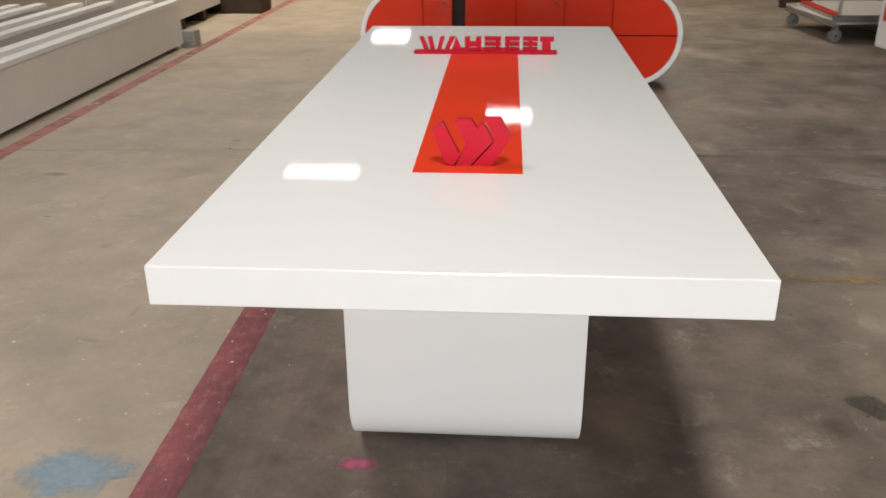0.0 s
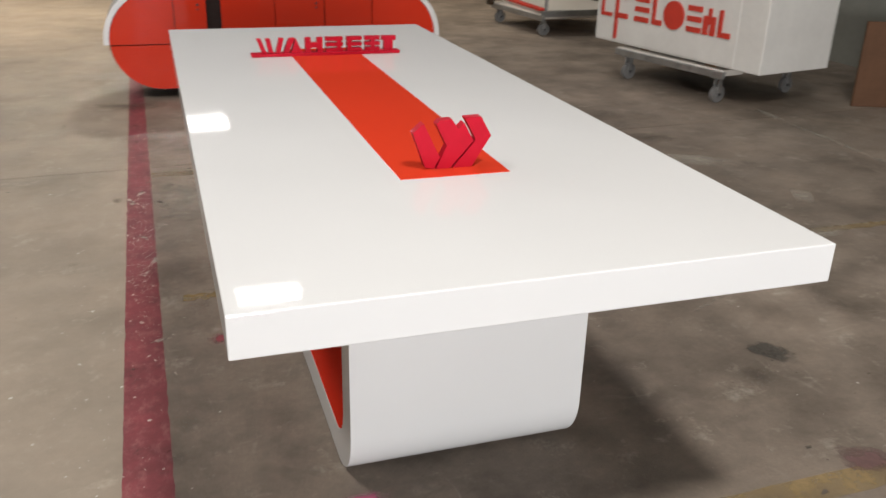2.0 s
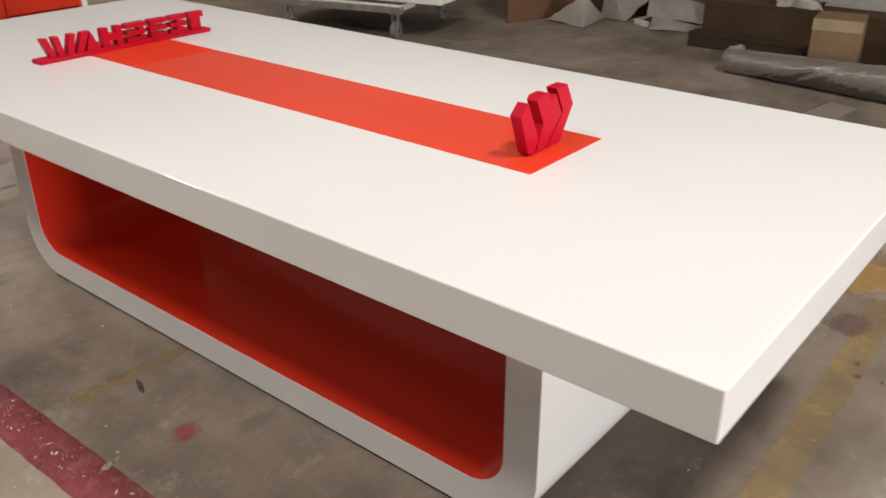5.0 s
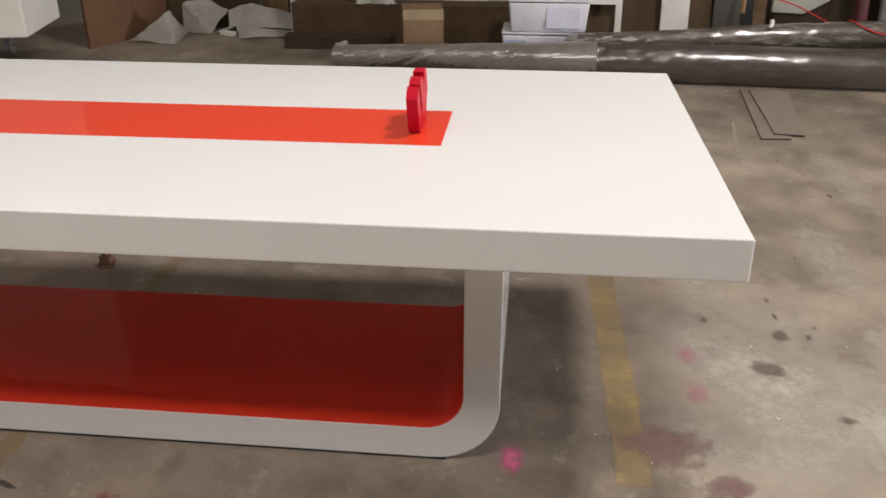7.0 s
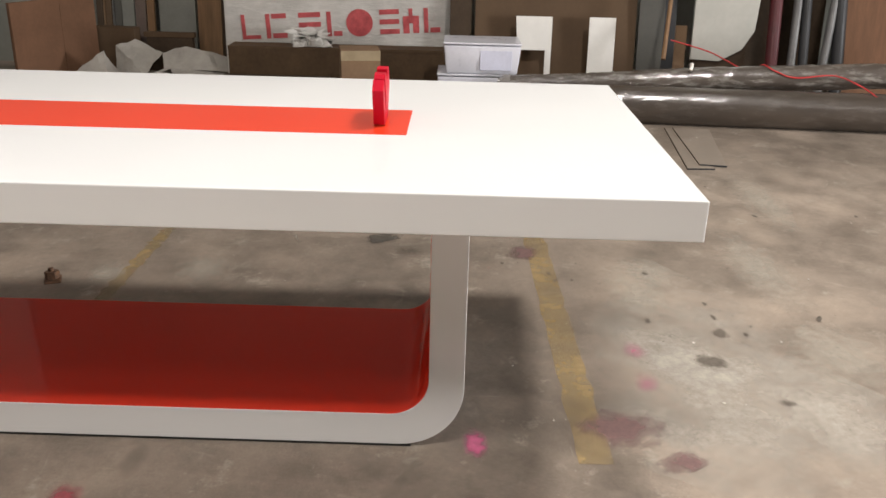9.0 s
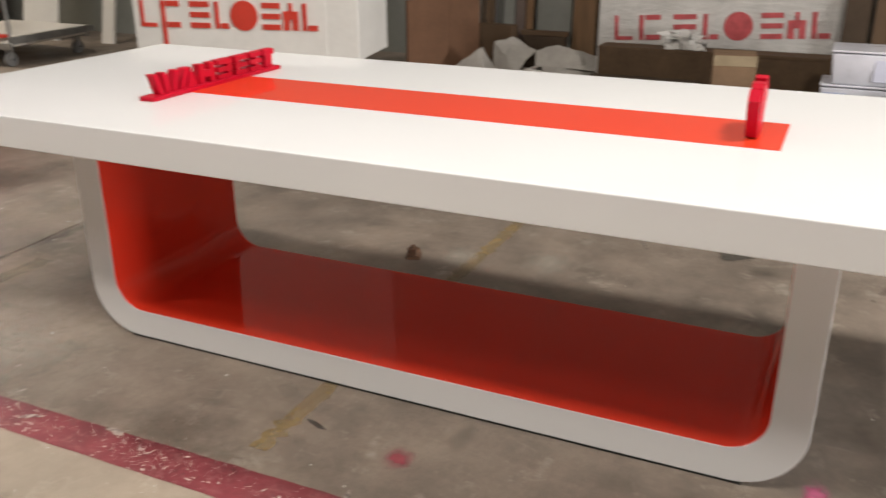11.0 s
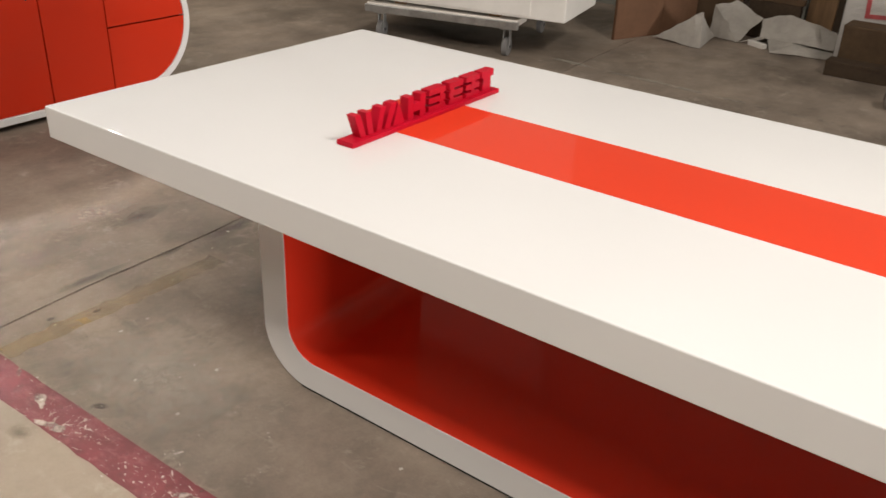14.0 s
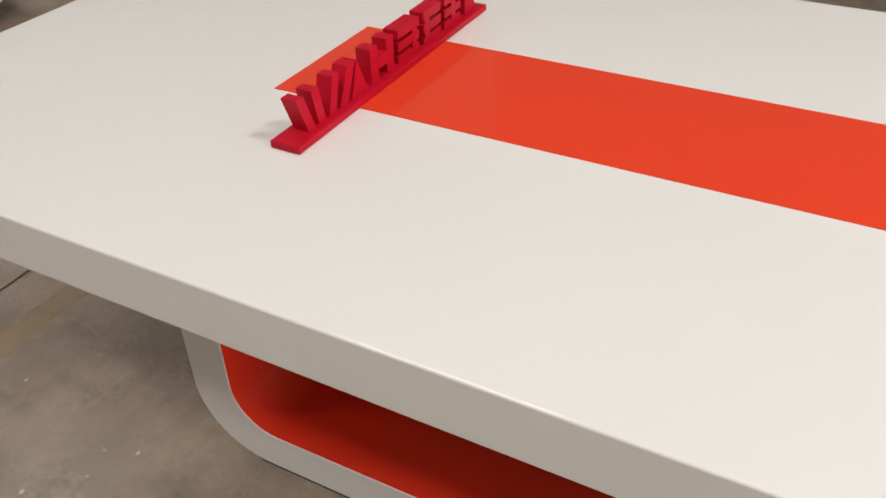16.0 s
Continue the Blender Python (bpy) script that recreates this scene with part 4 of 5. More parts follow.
def crate_print(parent, material, x, y0, y1, z0, h, proud, tail=True, tilt=0.0):
    """Plain red marks across a crate: bars, a disc and rings, from y0 down to y1."""
    s = (y0 - y1) / 1.62

    def rect(u0, u1, v0, v1):
        return block(x - proud, x, y0 - u1 * s, y0 - u0 * s, z0 + v0 * h, z0 + v1 * h, 0)

    marks = [rect(0.0, 0.03, 0, 1), rect(0.03, 0.15, 0, 0.15), rect(0.2, 0.235, -0.9 if tail else 0, 1.0), rect(0.25, 0.37, 0, 0.2), rect(0.25, 0.37, 0.8, 1.0),
             rect(0.47, 0.65, 0, 0.2), rect(0.47, 0.65, 0.4, 0.6), rect(0.47, 0.65, 0.8, 1),
             rect(0.7, 0.735, 0, 1), rect(0.75, 0.82, 0, 0.2),
             rect(1.13, 1.29, 0, 0.2), rect(1.13, 1.29, 0.4, 0.6), rect(1.13, 1.29, 0.8, 1.0),
             rect(1.32, 1.37, 0, 0.7), rect(1.37, 1.40, 0.4, 1), rect(1.40, 1.45, 0, 0.7),
             rect(1.49, 1.525, 0, 1), rect(1.54, 1.62, 0, 0.2)]
    def turned(b):
        bmesh.ops.rotate(b, cent=(x, y0, z0), matrix=Matrix.Rotation(radians(tilt), 3, "X"), verts=b.verts[:])
        return b

    for b in marks:
        part("print_mark", turned(b), material, parent, "red printed bar")
    r = h * 0.56
    disc = rod((x - proud, y0 - 0.965 * s, z0 + 0.5 * h), (x, y0 - 0.965 * s, z0 + 0.5 * h), r, sides=28)
    part("print_mark", turned(disc), material, parent, "red printed disc")


ang = math.degrees(math.atan2(0.37, 1.72))
M = pose(3.81, 3.612, 0, 0, 0, ang)
dolly(pose(3.75, 3.93, 0, 0, 0, 13.7), 1.1, 0.88, 0.25, "scuffed white platform dolly with steel rails and casters", 0.22)
crate = thing("wrapped_crate", "large white wrapped crate with red print on a dolly", "crate", M)
part("body", block(0, 0.71, 0, 1.73, 0.272, 1.3, 0.008), BOARD_WHITE, crate)
part("print_panel", block(-0.006, 0.0, 0.235, 1.725, 0.288, 1.29, 0.002, 1), BOARD_WHITE, crate, "white printed panel")
for y in (0.5, 1.2):
    part("skid", block(0.05, 0.6, y - 0.04, y + 0.04, 0.2495, 0.274, 0.002, 1), PLANK, crate, "wooden skid")
crate_print(crate, PRINT_RED, -0.0065, 1.665, 0.295, 0.473, 0.186, 0.012)

# second trolley farther off, with a board lying on it
far = dolly(pose(3.74, 7.02, 0, 0, 0, 6), 1.15, 0.95, 0.22, "white platform trolley with grey casters, a post and a steel channel")
part("post", rod((0.06, 0.05, 0.2), (0.06, 0.05, 0.98), 0.017, sides=12), STEEL, far, "thin upright steel post", smooth=True)
channel = block(-0.03, 0.98, -0.062, -0.012, 0.205, 0.213, 0.001, 1)
block(-0.03, 0.98, -0.062, -0.056, 0.213, 0.258, 0.001, 1, bm=channel)
block(-0.03, 0.98, -0.018, -0.012, 0.213, 0.258, 0.001, 1, bm=channel)
part("channel", channel, STEEL, far, "dull steel channel along the edge")
part("crossbar", block(-0.12, 0.22, 1.02, 1.07, 0.25, 0.3, 0.004), DARK_CARD, far, "dark wooden crossbar")
part("crossbar", block(-0.1, -0.05, 1.0, 1.09, 0.2, 0.252, 0.004), DARK_CARD, far, "dark wooden bracket")
b = block(3.75, 4.75, 7.15, 8.2, 0.221, 0.25, 0.003)
tagged(finish("loose_board", b, BEAM_WHITE), "white board lying on the far trolley", "board")
tagged(finish("loose_board", block(3.72, 3.80, 7.1, 8.0, 0.251, 0.275, 0.003), PRINT_RED), "narrow red board lying on the trolley", "board")
for x, y, w, h, mt, lb in ((5.15, 8.3, 0.5, 1.6, BOARD_WHITE, "white board leaning against the wall"), (5.2, 7.4, 0.16, 1.8, BEAM_WHITE, "narrow white board leaning against the wall"), (5.25, 6.55, 0.9, 1.7, GREY_PANEL, "dark grey panel leaning against the wall"), (5.3, 9.6, 0.9, 1.7, CARDBOARD, "brown cardboard sheet leaning against the wall")):
    bd = finish("leaning_board", block(0, 0.03, -w / 2, w / 2, 0, h, 0.003), mt)
    bd.matrix_world = pose(x, y, 0.0, 0, 12, 0)
    tagged(bd, lb, "board")

# ---- things along the east wall ----


def carton(x0, x1, y0, y1, z0, z1, m, label, name="cardboard_box", flap=True, turn=0):
    t = thing(name, label, "box", pose((x0 + x1) / 2, (y0 + y1) / 2, z0, 0, 0, turn))
    w, d, h = (x1 - x0) / 2, (y1 - y0) / 2, z1 - z0
    part("body", block(-w, w, -d, d, 0, h - 0.003, 0.004), m, t)
    if flap:
        part("flap", block(-w, -0.002, -d, d, h - 0.003, h + 0.001, 0.001, 1), m, t)
        part("flap", block(0.002, w, -d, d, h - 0.003, h + 0.002, 0.001, 1), m, t)
    else:
        part("lid", block(-w - 0.002, w + 0.002, -d - 0.002, d + 0.002, h - 0.022, h + 0.001, 0.002, 1), m, t)
    return t


box = carton(4.41, 4.66, 1.035, 1.305, 0, 0.38, CARTON, "small light brown cardboard box with a paler taped rim", turn=10)
part("tape", block(-0.1275, -0.1245, -0.136, 0.136, 0.312, 0.3795, 0.001, 1), TAPE, box, "paler band of tape round the top")
carton(5.02, 5.24, 0.54, 2.22, 0, 0.305, BROWN_CARD, "long dark brown carton lying by the wall", flap=False)
carton(4.87, 5.005, 1.45, 2.25, 0, 0.098, DARK_CARD, "low dark brown board package on the floor", flap=False)
wrapped = thing("wrapped_crate", "crate wrapped in creased film with faded red print", "crate", pose(5.27, 0.5, 0))
part("body", block(0, 0.42, 0, 1.80, 0, 0.98, 0.012), FOAM, wrapped)
crate_print(wrapped, PRINT_FADED, -0.0015, 1.66, 0.12, 0.32, 0.185, 0.003, tail=False, tilt=-3.5)


def bin_box(x0, x1, y0, y1, z0, z1, label, blue, tint):
    t = thing("plastic_bin", label, "bin", pose(x0, y0, z0))
    w, d, h = x1 - x0, y1 - y0, z1 - z0
    b = bmesh.new()
    inset = 0.02
    lo = [b.verts.new(c) for c in ((inset, inset, 0), (w - inset, inset, 0), (w - inset, d - inset, 0), (inset, d - inset, 0))]
    hi = [b.verts.new(c) for c in ((0, 0, h - 0.02), (w, 0, h - 0.02), (w, d, h - 0.02), (0, d, h - 0.02))]
    b.faces.new(lo[::-1])
    b.faces.new(hi)
    for i in range(4):
        b.faces.new((lo[i], lo[(i + 1) % 4], hi[(i + 1) % 4], hi[i]))
    bmesh.ops.recalc_face_normals(b, faces=b.faces[:])
    bmesh.ops.bevel(b, geom=b.edges[:], offset=0.014, segments=3, affect="EDGES", profile=0.5)
    part("tub", b, PLASTIC, t, smooth=True)
    part("lid", block(-0.003, w + 0.003, -0.003, d + 0.003, h - 0.014, h, 0.005), PLASTIC, t, "milky plastic lid", smooth=True)
    part("content_patch", block(0.002, 0.012, blue[0], blue[1], 0.03, h - 0.05, 0.003), tint, t, "bluish contents showing through")
    return t


bin_box(4.44, 4.80, 0.16, 0.62, 0.0, 0.236, "milky plastic bin with lid on the floor", (0.30, 0.44), PLASTIC_BLUE)
bin_box(4.42, 4.80, 0.05, 0.58, 0.237, 0.452, "milky plastic bin stacked on another bin", (0.06, 0.28), PLASTIC_FAINT)

def film_tail(x, y, z, r, seed):
    """A ruffled collar of loose film at the end of a tube."""
    b = bmesh.new()
    rows = []
    for i in range(6):
        row = []
        for k in range(24):
            t = 2 * math.pi * k / 24
            rr = r * (0.55 + 0.12 * i) * (1 + 0.3 * noise.noise(Vector((math.cos(t) * 2.5, math.sin(t) * 2.5, seed + i * 0.5))))
            row.append(b.verts.new((x + rr * math.cos(t), y + 0.016 * (2 - i) + 0.015 * noise.noise(Vector((k * 0.8, i, seed))), max(0.004, z + rr * math.sin(t)))))
        rows.append(row)
    for p, q in zip(rows, rows[1:]):
        for k in range(24):
            b.faces.new((p[k], p[(k + 1) % 24], q[(k + 1) % 24], q[k]))
    bmesh.ops.recalc_face_normals(b, faces=b.faces[:])
    bmesh.ops.solidify(b, geom=b.faces[:], thickness=0.002)
    return b


roll = thing("wrapped_tube", "long brown tube wrapped in shiny clear film", "tube", pose(0, 0, 0), "wrapped tubes")
part("tube", swept([(4.355, 1.77, 0.07), (4.27, 1.0, 0.088), (4.19, 0.0, 0.108), (4.10, -1.2, 0.118), (4.02, -2.4, 0.122), (3.9, -3.8, 0.122)], lambda s: (0.058 + 0.066 * min(1, s * 2.2)) * min(1, 0.5 + s * 12), 36, 0.03, 1, 44, lambda y: 0.01 + 0.042 * min(1, max(0, (y + 1.1) / 0.9)) * min(1, max(0, 0.3 - y) * 4)), TUBE_FILM, roll, smooth=True)
part("film_sleeve", swept([(4.352, 1.75, 0.074), (4.27, 1.0, 0.098), (4.215, 0.45, 0.11), (4.185, 0.0, 0.116)], lambda s: 0.068 + 0.05 * min(1, s * 1.1), 48, 0.04, 5, 44, lambda y: 0.06 * min(1, max(0.12, (y + 0.1) / 0.8))), SLEEVE_FILM, roll, "crumpled sleeve of clear film", smooth=True)
part("film_tail", film_tail(4.37, 1.715, 0.135, 0.034, 3.0), TAIL_FILM, roll, "ruffled end of clear film", smooth=True)
roll = thing("wrapped_tube", "brown tube in clear film lying across another tube", "tube", pose(0, 0, 0), "wrapped tubes")
part("tube", swept([(4.38, 0.16, 0.195), (4.35, -0.4, 0.215), (4.31, -1.2, 0.262), (4.26, -2.2, 0.318), (4.2, -3.6, 0.39)], lambda s: (0.048 + 0.035 * min(1, s * 2)) * min(1, 0.5 + s * 20), 32, 0.06, 2, 44, lambda y: 0.035 + 0.035 * min(1, max(0, (y + 1.0) / 0.8))), HAZY_FILM, roll, smooth=True)
part("film_tail", film_tail(4.38, 0.17, 0.2, 0.05, 8.0), TAIL_FILM, roll, "ruffled end of clear film", smooth=True)
tie = finish("tie_strip", swept([(4.22, -1.06, 0.335), (4.25, -1.075, 0.37), (4.30, -1.08, 0.36)], 0.012, 8), BEAM_WHITE)
tagged(tie, "white plastic tie round the wrapped tube", "tie")
cable = finish("red_cable", swept([(5.02, -1.1, 0.43), (5.0, -1.226, 0.399), (5.0, -1.416, 0.344), (4.9, -1.62, 0.25), (4.55, -1.6, 0.3), (4.3, -1.56, 0.375), (4.215, -1.62, 0.345), (4.19, -1.75, 0.31), (4.16, -1.98, 0.335), (4.07, -2.12, 0.29), (3.98, -2.22, 0.22), (3.94, -2.32, 0.1), (3.86, -2.4, 0.012), (3.7, -2.6, 0.008)], 0.005, 8), RED_CABLE)
tagged(cable, "red cable trailing over the wrapped tubes", "cable")


def lean(name, y0, y1, x, h, m, label, tilt=8, t=0.02, z=0.0, category="board", roll_=0):
    ob = finish(name, block(0, t, -(y1 - y0) / 2, (y1 - y0) / 2, 0, h, 0.002, 1), m)
    ob.matrix_world = pose(x, (y0 + y1) / 2, z, roll_, tilt, 0)
    return tagged(ob, label, category)


lean("fibreboard_sheet", -0.86, 0.36, 5.08, 1.5, SHEET_BROWN, "large brown fibreboard sheet leaning against the wall", 9)
lean("fibreboard_sheet", 0.385, 0.55, 5.10, 1.4, DARK_CARD, "narrow dark brown board leaning against the wall", 9)
strip1 = thing("white_offcut", "white painted offcut with a notch, standing against brown board", "offcut", pose(5.0, 0, 0, 0, 5, 0))
part("plate", prism([(-0.215, 0.0), (-0.17, 0.0), (-0.17, 0.33), (0.04, 0.33), (0.055, 0.575), (-0.215, 0.575)], "x", 0, 0.015), BOARD_WHITE, strip1)
lean("white_offcut", -0.685, -0.49, 4.98, 0.58, BOARD_WHITE, "narrow white board strip standing against brown board", 6, 0.015)
lean("grey_panel", -1.06, -0.87, 5.05, 1.5, GREY_PANEL, "narrow grey-green panel leaning against the wall", 7)
lean("dark_board", -1.16, -1.05, 5.1, 1.6, BLACK, "black metal strip leaning against the wall", 7, 0.03)
lean("pale_board", -1.26, -1.15, 5.15, 0.52, CARTON, "short pale board against the wall", 6)
pole = finish("wood_stick", rod((4.72, -0.99, 0.33), (5.35, -1.16, 1.5), 0.016, 0.014), PLANK, smooth=True)
tagged(pole, "thin wooden stick leaning against the wall", "stick")
curved = finish("bent_white_panel", prism([(-1.28, 0.28), (-1.5, 0.27), (-1.66, 0.36), (-1.74, 0.5), (-1.78, 1.4), (-1.26, 1.4)], "x", 5.1, 5.13, 0.004), BENT_WHITE)
tagged(curved, "white panel with a rounded corner by the wall", "panel")
finish("support_batten", block(5.13, 5.2, -1.7, -1.3, 0.0, 1.3, 0.004), DARK_CARD)
tagged(bpy.data.objects["support_batten"], "dark batten carrying the white panel", "batten")
for y, r, m, lb, tilt in ((-1.86, 0.045, DARK_RED, "dark red steel post leaning on the wall", 0.05), (-2.0, 0.03, GREY_TUBE, "grey pipe leaning on the wall", 0.1), (-2.1, 0.035, BLACK, "black pipe leaning on the wall", 0.02), (-2.22, 0.03, GREY_TUBE, "grey pipe leaning on the wall", 0.22), (-2.36, 0.045, BLACK, "black pipe leaning on the wall", 0.0)):
    p = finish("pipe", rod((4.95, y, 0), (5.4, y - tilt, 1.7), r, sides=16), m, smooth=True)
    tagged(p, lb, "pipe", "pipes on the wall")
lean("dark_board", -2.42, -1.5, 5.5, 1.55, DARK_CARD, "dark brown board standing behind the pipes", 5, 0.02)
lean("fibreboard_sheet", -3.3, -2.42, 5.1, 1.5, CARDBOARD, "brown wrapped board leaning against the wall", 8)
lean("fibreboard_sheet", -4.6, -3.4, 5.1, 1.5, SHEET_BROWN, "brown board leaning against the wall", 8)

# cardboard panels, planks and crumpled sheet north of the film-wrapped crate
panel = thing("cardboard_divider", "brown cardboard panel standing on the floor", "cardboard", pose(4.72, 3.69, 0, 0, 0, math.degrees(math.atan2(-0.33, 0.83))))
part("sheet", block(0, 0.46, 0, 0.03, 0, 0.605, 0.004), CARDBOARD, panel)
part("sheet", block(0.463, 0.82, 0.003, 0.033, 0, 0.6, 0.004), CARDBOARD, panel)
carton(5.55, 5.655, 3.1, 3.46, 0, 0.35, SHEET_BROWN, "brown carton behind the crumpled sheet", flap=True, turn=-8)
BATTENS = (
    (3.445, 0.05, DARK_CARD, "dark strip leaning against the wall", 5, 1.5),
    (3.408, 0.016, CARTON, "thin pale brown strip leaning against the wall", 6, 1.5),
    (3.37, 0.045, SHEET_BROWN, "thin brown batten leaning against the wall", 5, 1.5),
    (3.334, 0.014, GREY_TUBE, "thin grey metal strip leaning against the wall", 6, 1.5),
    (3.29, 0.06, GREY_PANEL, "dark grey board leaning against the wall", 5, 1.6),
    (3.205, 0.1, PALE_GREY, "pale grey board leaning against the wall", 4, 1.6),
    (3.105, 0.085, DULL_PINE, "pinkish grey board leaning against the wall", 5, 1.6),
    (3.022, 0.06, PLANK, "narrow pine batten leaning against the wall", 5, 1.6),
    (2.795, 0.30, PALE_GREY, "pale grey panel leaning against the wall", 3, 1.6),
    (2.535, 0.195, PLANK, "pine plank leaning against the wall", 5, 1.6),
    (2.41, 0.045, DARK_CARD, "dark brown board leaning against the wall", 4, 1.6),
)
for y, w, m, lb, tilt, h in BATTENS:
    lean("leaning_batten", y - w / 2, y + w / 2, 5.67, h, m, lb, tilt, 0.03)
tagged(finish("low_batten", block(5.595, 5.65, 2.64, 3.06, 0.275, 0.315, 0.004), SHEET_BROWN), "brown batten lying across the pile", "batten")
# dark block put in for the shade of the hollow below the batten
tagged(finish("low_batten", block(5.60, 5.66, 2.66, 3.04, 0.0, 0.274, 0.004), DARK_CARD), "dark block standing in for the shaded hollow under the batten", "carton")


def crumpled(x0, x1, y0, y1, height, seed, m, label, n=34, freq=2.2):
    """A heap of crumpled sheet lying on the floor, in soft folds and creases."""
    b = bmesh.new()
    grid = []
    for i in range(n + 1):
        row = []
        for j in range(n + 1):
            u, v = i / n, j / n
            w = min(1, 4 * min(u, 1 - u)) ** 0.8 * min(1, 4 * min(v, 1 - v)) ** 0.8
            p = Vector((u * freq, v * freq, seed))
            q = p + noise.noise_vector(p * 1.3) * 0.5
            f = 0.7 + 0.6 * noise.noise(q) - 0.8 * abs(noise.noise(q * 1.5)) + 0.2 * abs(noise.noise(q * 3.4)) - 0.05 * abs(noise.noise(q * 8))
            side = noise.noise_vector(p * 1.9) * 0.1 + noise.noise_vector(p * 5) * 0.03
            row.append(b.verts.new((x0 + (x1 - x0) * u + side.x * (0.4 + w), y0 + (y1 - y0) * v + side.y * (0.4 + w), 0.008 + height * w * max(0.03, min(1.0, f)))))
        grid.append(row)
    for i in range(n):
        for j in range(n):
            b.faces.new((grid[i][j], grid[i + 1][j], grid[i + 1][j + 1], grid[i][j + 1]))
    bmesh.ops.triangulate(b, faces=b.faces[:])
    bmesh.ops.recalc_face_normals(b, faces=b.faces[:])
    bmesh.ops.solidify(b, geom=b.faces[:], thickness=0.004)
    ob = finish("crumpled_sheet", b, m, smooth=True)
    return tagged(ob, label, "packing sheet")


def creased(tris, seed, label):
    """A stiff packing sheet in sharp folds: flat facets that meet in creases, each a little uneven."""
    b = bmesh.new()
    seen = {}
    for tri in tris:
        b.faces.new([seen.setdefault(p, None) or seen.update({p: b.verts.new(p)}) or seen[p] for p in tri])
    bmesh.ops.subdivide_edges(b, edges=b.edges[:], cuts=7, use_grid_fill=True)
    bmesh.ops.triangulate(b, faces=b.faces[:])
    for v in b.verts:
        p = v.co + Vector((0, 0, seed))
        v.co += noise.noise_vector(p * 7) * 0.012 + noise.noise_vector(p * 19) * 0.006
        v.co.z = max(0.006, v.co.z - 0.03 * abs(noise.noise(p * 9)) * min(1, v.co.z * 12))
    bmesh.ops.recalc_face_normals(b, faces=b.faces[:])
    if sum(f.normal.z - f.normal.x for f in b.faces) < 0:
        bmesh.ops.reverse_faces(b, faces=b.faces[:])
    bmesh.ops.solidify(b, geom=b.faces[:], thickness=0.003)
    return tagged(finish("packing_sheet", b, CLOTH), label, "packing sheet")


bubble = crumpled(5.03, 5.22, 1.46, 1.74, 0.13, 31.0, FOAM, "lump of bubble film on the dark carton", 18)
bubble.location.z = 0.302
toe, foot, peak, heel = (4.99, 3.51, 0.012), (4.92, 3.12, 0.006), (5.02, 3.17, 0.25), (5.30, 3.16, 0.02)
creased([(toe, foot, peak), (foot, heel, peak)], 2.0, "white packing sheet standing in a peak on the floor")
left, right, crown, top, tail, belly = (5.36, 3.22, 0.006), (5.33, 2.99, 0.006), (5.41, 3.23, 0.235), (5.50, 3.10, 0.27), (5.53, 2.89, 0.18), (5.36, 3.09, 0.13)
creased([(left, right, belly), (left, belly, crown), (crown, belly, top), (belly, tail, top), (belly, right, tail)], 5.0, "crumpled lump of white packing sheet")
near, mid, ridge, end, low = (5.44, 2.86, 0.05), (5.42, 2.62, 0.06), (5.56, 2.70, 0.215), (5.57, 2.37, 0.15), (5.47, 2.30, 0.03)
creased([(tail, near, ridge), (near, mid, ridge), (mid, end, ridge), (mid, low, end)], 8.0, "white packing sheet folded over the pile")
back, corner, front, side, fold = (5.42, 2.80, 0.05), (5.18, 2.70, 0.006), (5.28, 2.34, 0.006), (5.46, 2.28, 0.012), (5.30, 2.56, 0.07)
creased([(right, near, back), (back, corner, fold), (corner, front, fold), (front, side, fold), (side, back, fold)], 11.0, "white packing sheet lying flat on the floor")
scrap = finish("foam_block", block(-0.022, 0.022, -0.075, 0.075, 0, 0.035, 0.004), BOARD_WHITE)
scrap.matrix_world = pose(5.31, 2.835, 0, 0, 0, -28)
tagged(scrap, "small white block among the packing sheets", "offcut")

# wire frame lying on the floor, and a floor bolt
for outline, z, label in (([(3.06, -0.865), (3.04, -1.01), (3.93, -1.15), (3.95, -0.92)], 0.005, "thin brownish sheet with a dark front edge lying on the floor"),
                          ([(2.98, -0.78), (2.99, -0.93), (3.93, -1.04), (3.96, -0.87)], 0.0012, "thin grey-brown sheet lying under another on the floor"),
                          ([(3.129, 1.166), (3.087, 1.009), (4.02, 0.86), (4.06, 1.02)], 0.0012, "thin grey-brown sheet lying beside the wrapped tube")):
    sheet = thing("thin_sheet", label, "sheet", pose(0, 0, z), "thin sheets on the floor")
    part("panel", prism(outline, "z", 0.0, 0.0035), FLOOR_SHEET, sheet)
    part("edge_strip", swept([(*outline[0], 0.002), (*outline[1], 0.002)], 0.0045, 8), BLACK, sheet, "dark metal edge")
    part("edge_strip", swept([(*outline[0], 0.002), (*outline[3], 0.002)], 0.003, 8), DARK_CARD, sheet, "thin dark edge")
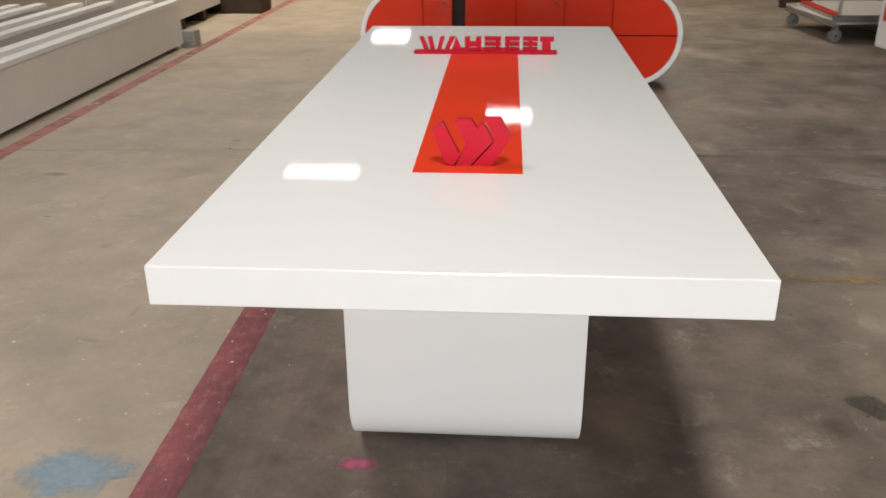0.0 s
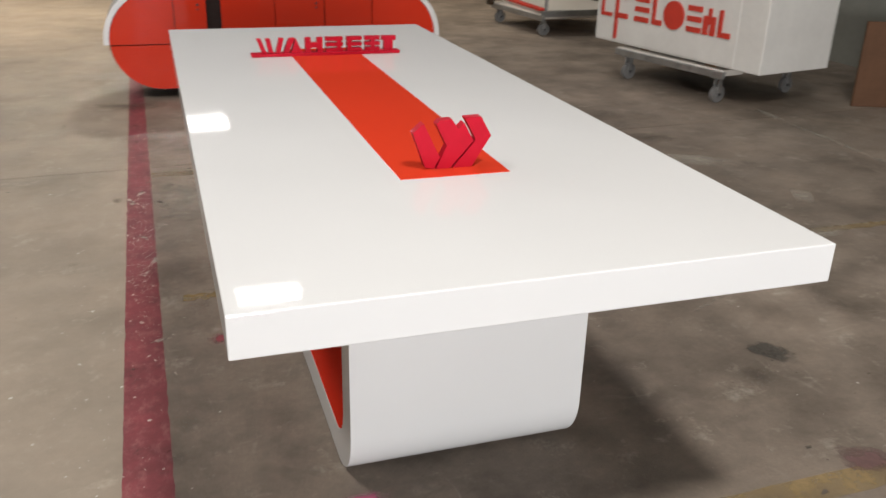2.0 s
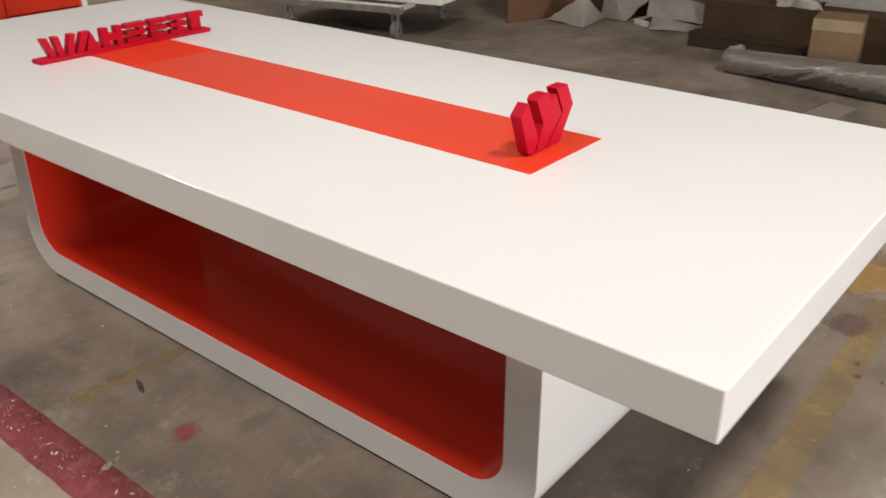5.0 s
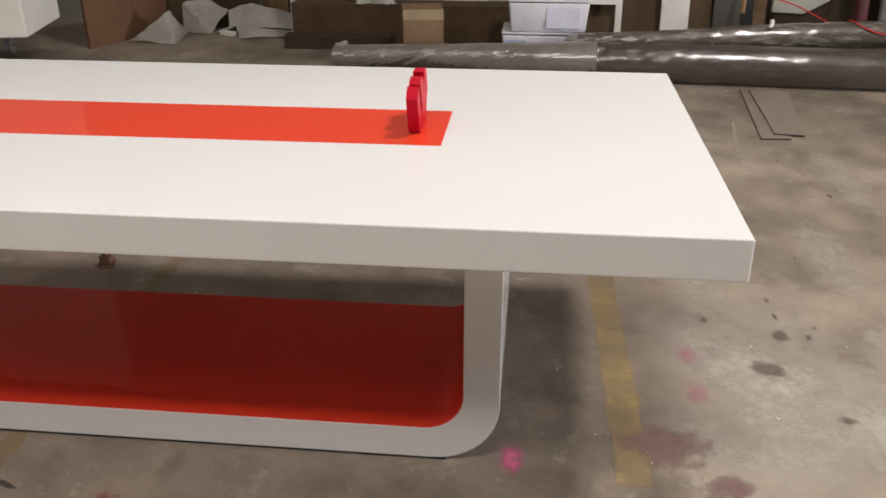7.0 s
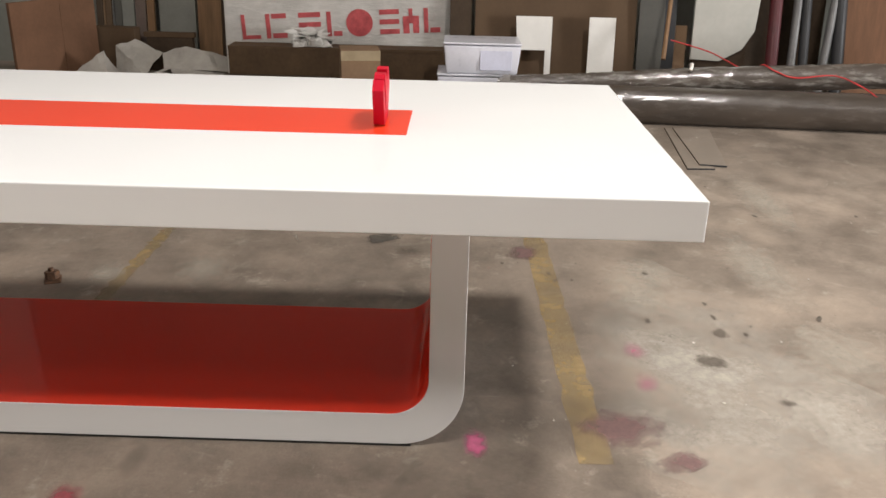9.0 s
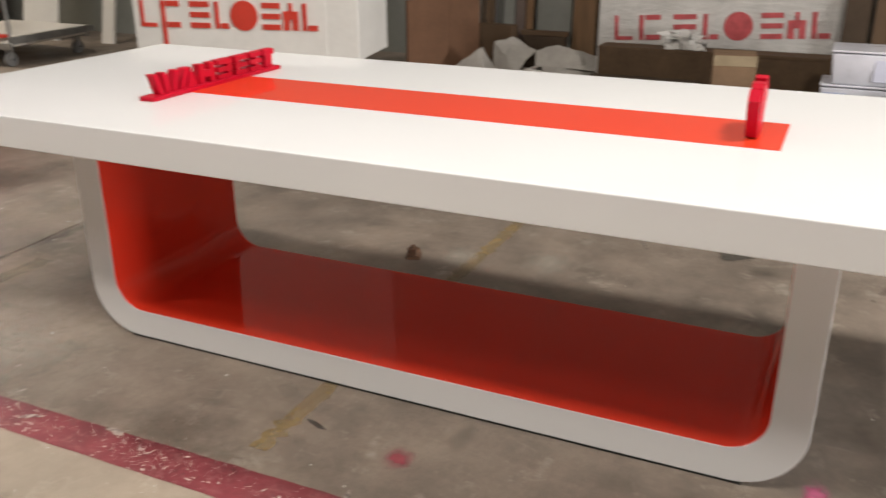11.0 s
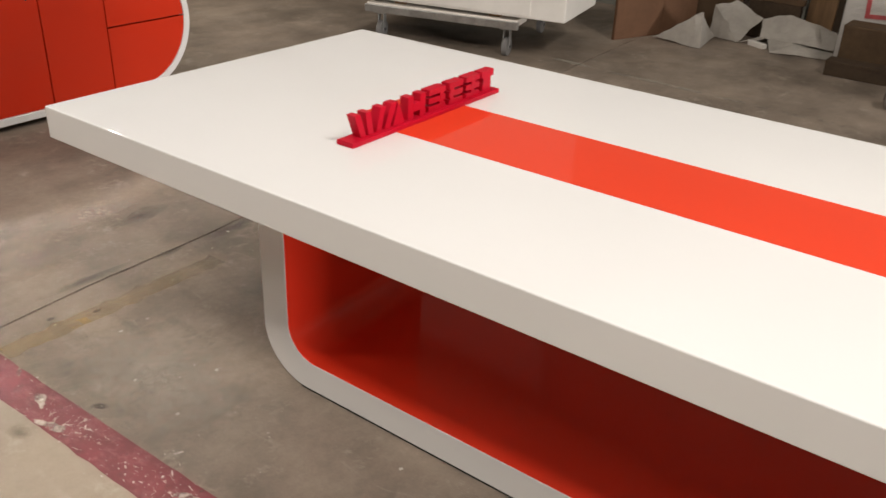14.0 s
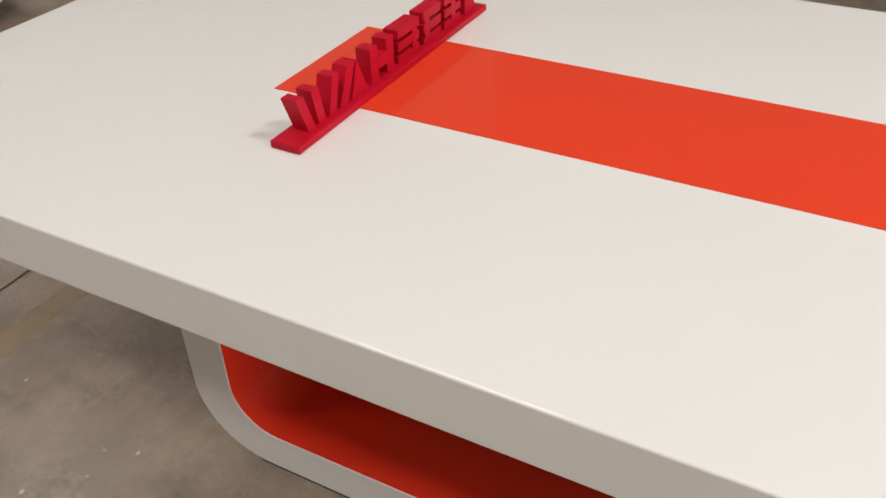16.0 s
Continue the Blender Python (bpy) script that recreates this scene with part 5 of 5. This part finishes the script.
for x, y, turn, label in ((1.255, 1.91, 20, "rusty anchor bolt sticking out of the floor"), (0.385, 4.41, 50, "rusty anchor bolt by the orange cabinet")):
    bolt = thing("floor_bolt", label, "bolt", pose(x, y, 0, 0, 0, turn), "floor bolts")
    part("plate", block(-0.03, 0.03, -0.028, 0.028, 0, 0.012, 0.003), RUST, bolt)
    part("stud", rod((0, 0, 0.01), (0.004, 0.003, 0.05), 0.011, 0.009, 10), RUST, bolt)
    part("nut", rod((0, 0, 0.012), (0.002, 0.001, 0.038), 0.026, 0.025, 6), RUST, bolt)

# ---- white beams stacked along the west side ----


def beam(x, y0, y1, z0, z1, t, label):
    th = thing("white_beam", label, "beam", pose(x, y0, 0), "white beams on the floor")
    part("panel", block(-t, 0, 0, y1 - y0, z0, z1, 0.004), BEAM_WHITE, th)
    part("cap_rail", block(-t - 0.012, 0.012, -0.004, y1 - y0 + 0.004, z1 - 0.03, z1 + 0.006, 0.004), BOARD_WHITE, th, "white cap rail")
    part("ledge", block(-t - 0.13, -t - 0.001, 0.01, y1 - y0 - 0.01, z1 - 0.08, z1 - 0.05, 0.003), BEAM_WHITE, th, "lower white ledge")
    for y in (0.3, (y1 - y0) / 2, y1 - y0 - 0.25):
        part("bearer", block(-t - 0.02, -0.01, y - 0.05, y + 0.05, 0, z0 + 0.001, 0.003, 1), DARK_CARD, th, "dark wooden bearer")
    return th


for x, y0, y1, zt in ((-2.40, -1.0, 6.68, 0.435), (-2.62, -1.0, 6.6, 0.43), (-2.95, -0.9, 6.5, 0.445), (-3.2, -1.0, 6.4, 0.44), (-3.5, -0.8, 6.3, 0.45), (-3.75, -1.0, 6.3, 0.44)):
    beam(x, y0, y1, 0.035, zt, 0.075, "long white painted beam lying on edge on bearers")
beam(-2.75, 7.4, 9.4, 0.12, 0.55, 0.9, "white painted cabinet carcass on bearers")
for x, y in ((-4.1, 2.0), (-4.1, 3.3), (-4.1, 4.6), (-4.1, 5.9)):
    up = finish("upright_board", block(x - 0.05, x, y - 0.12, y + 0.12, 0, 1.1, 0.004), GREY_PANEL)
    tagged(up, "grey upright board behind the white beams", "board", "grey uprights")
stop = thing("end_block", "grey metal block at the end of the beam", "block", pose(-2.445, 6.70, 0, 0, 0, -10))
part("block", block(0, 0.16, 0, 0.12, 0, 0.15, 0.006), STEEL, stop)
carton(-2.75, -2.25, 8.95, 9.4, 0, 0.22, DARK_CARD, "dark brown box by the far red line")
crumpled(-2.7, -2.35, 9.0, 9.35, 0.1, 21.0, CLOTH, "white rag lying on a box", 14).location.z = 0.225
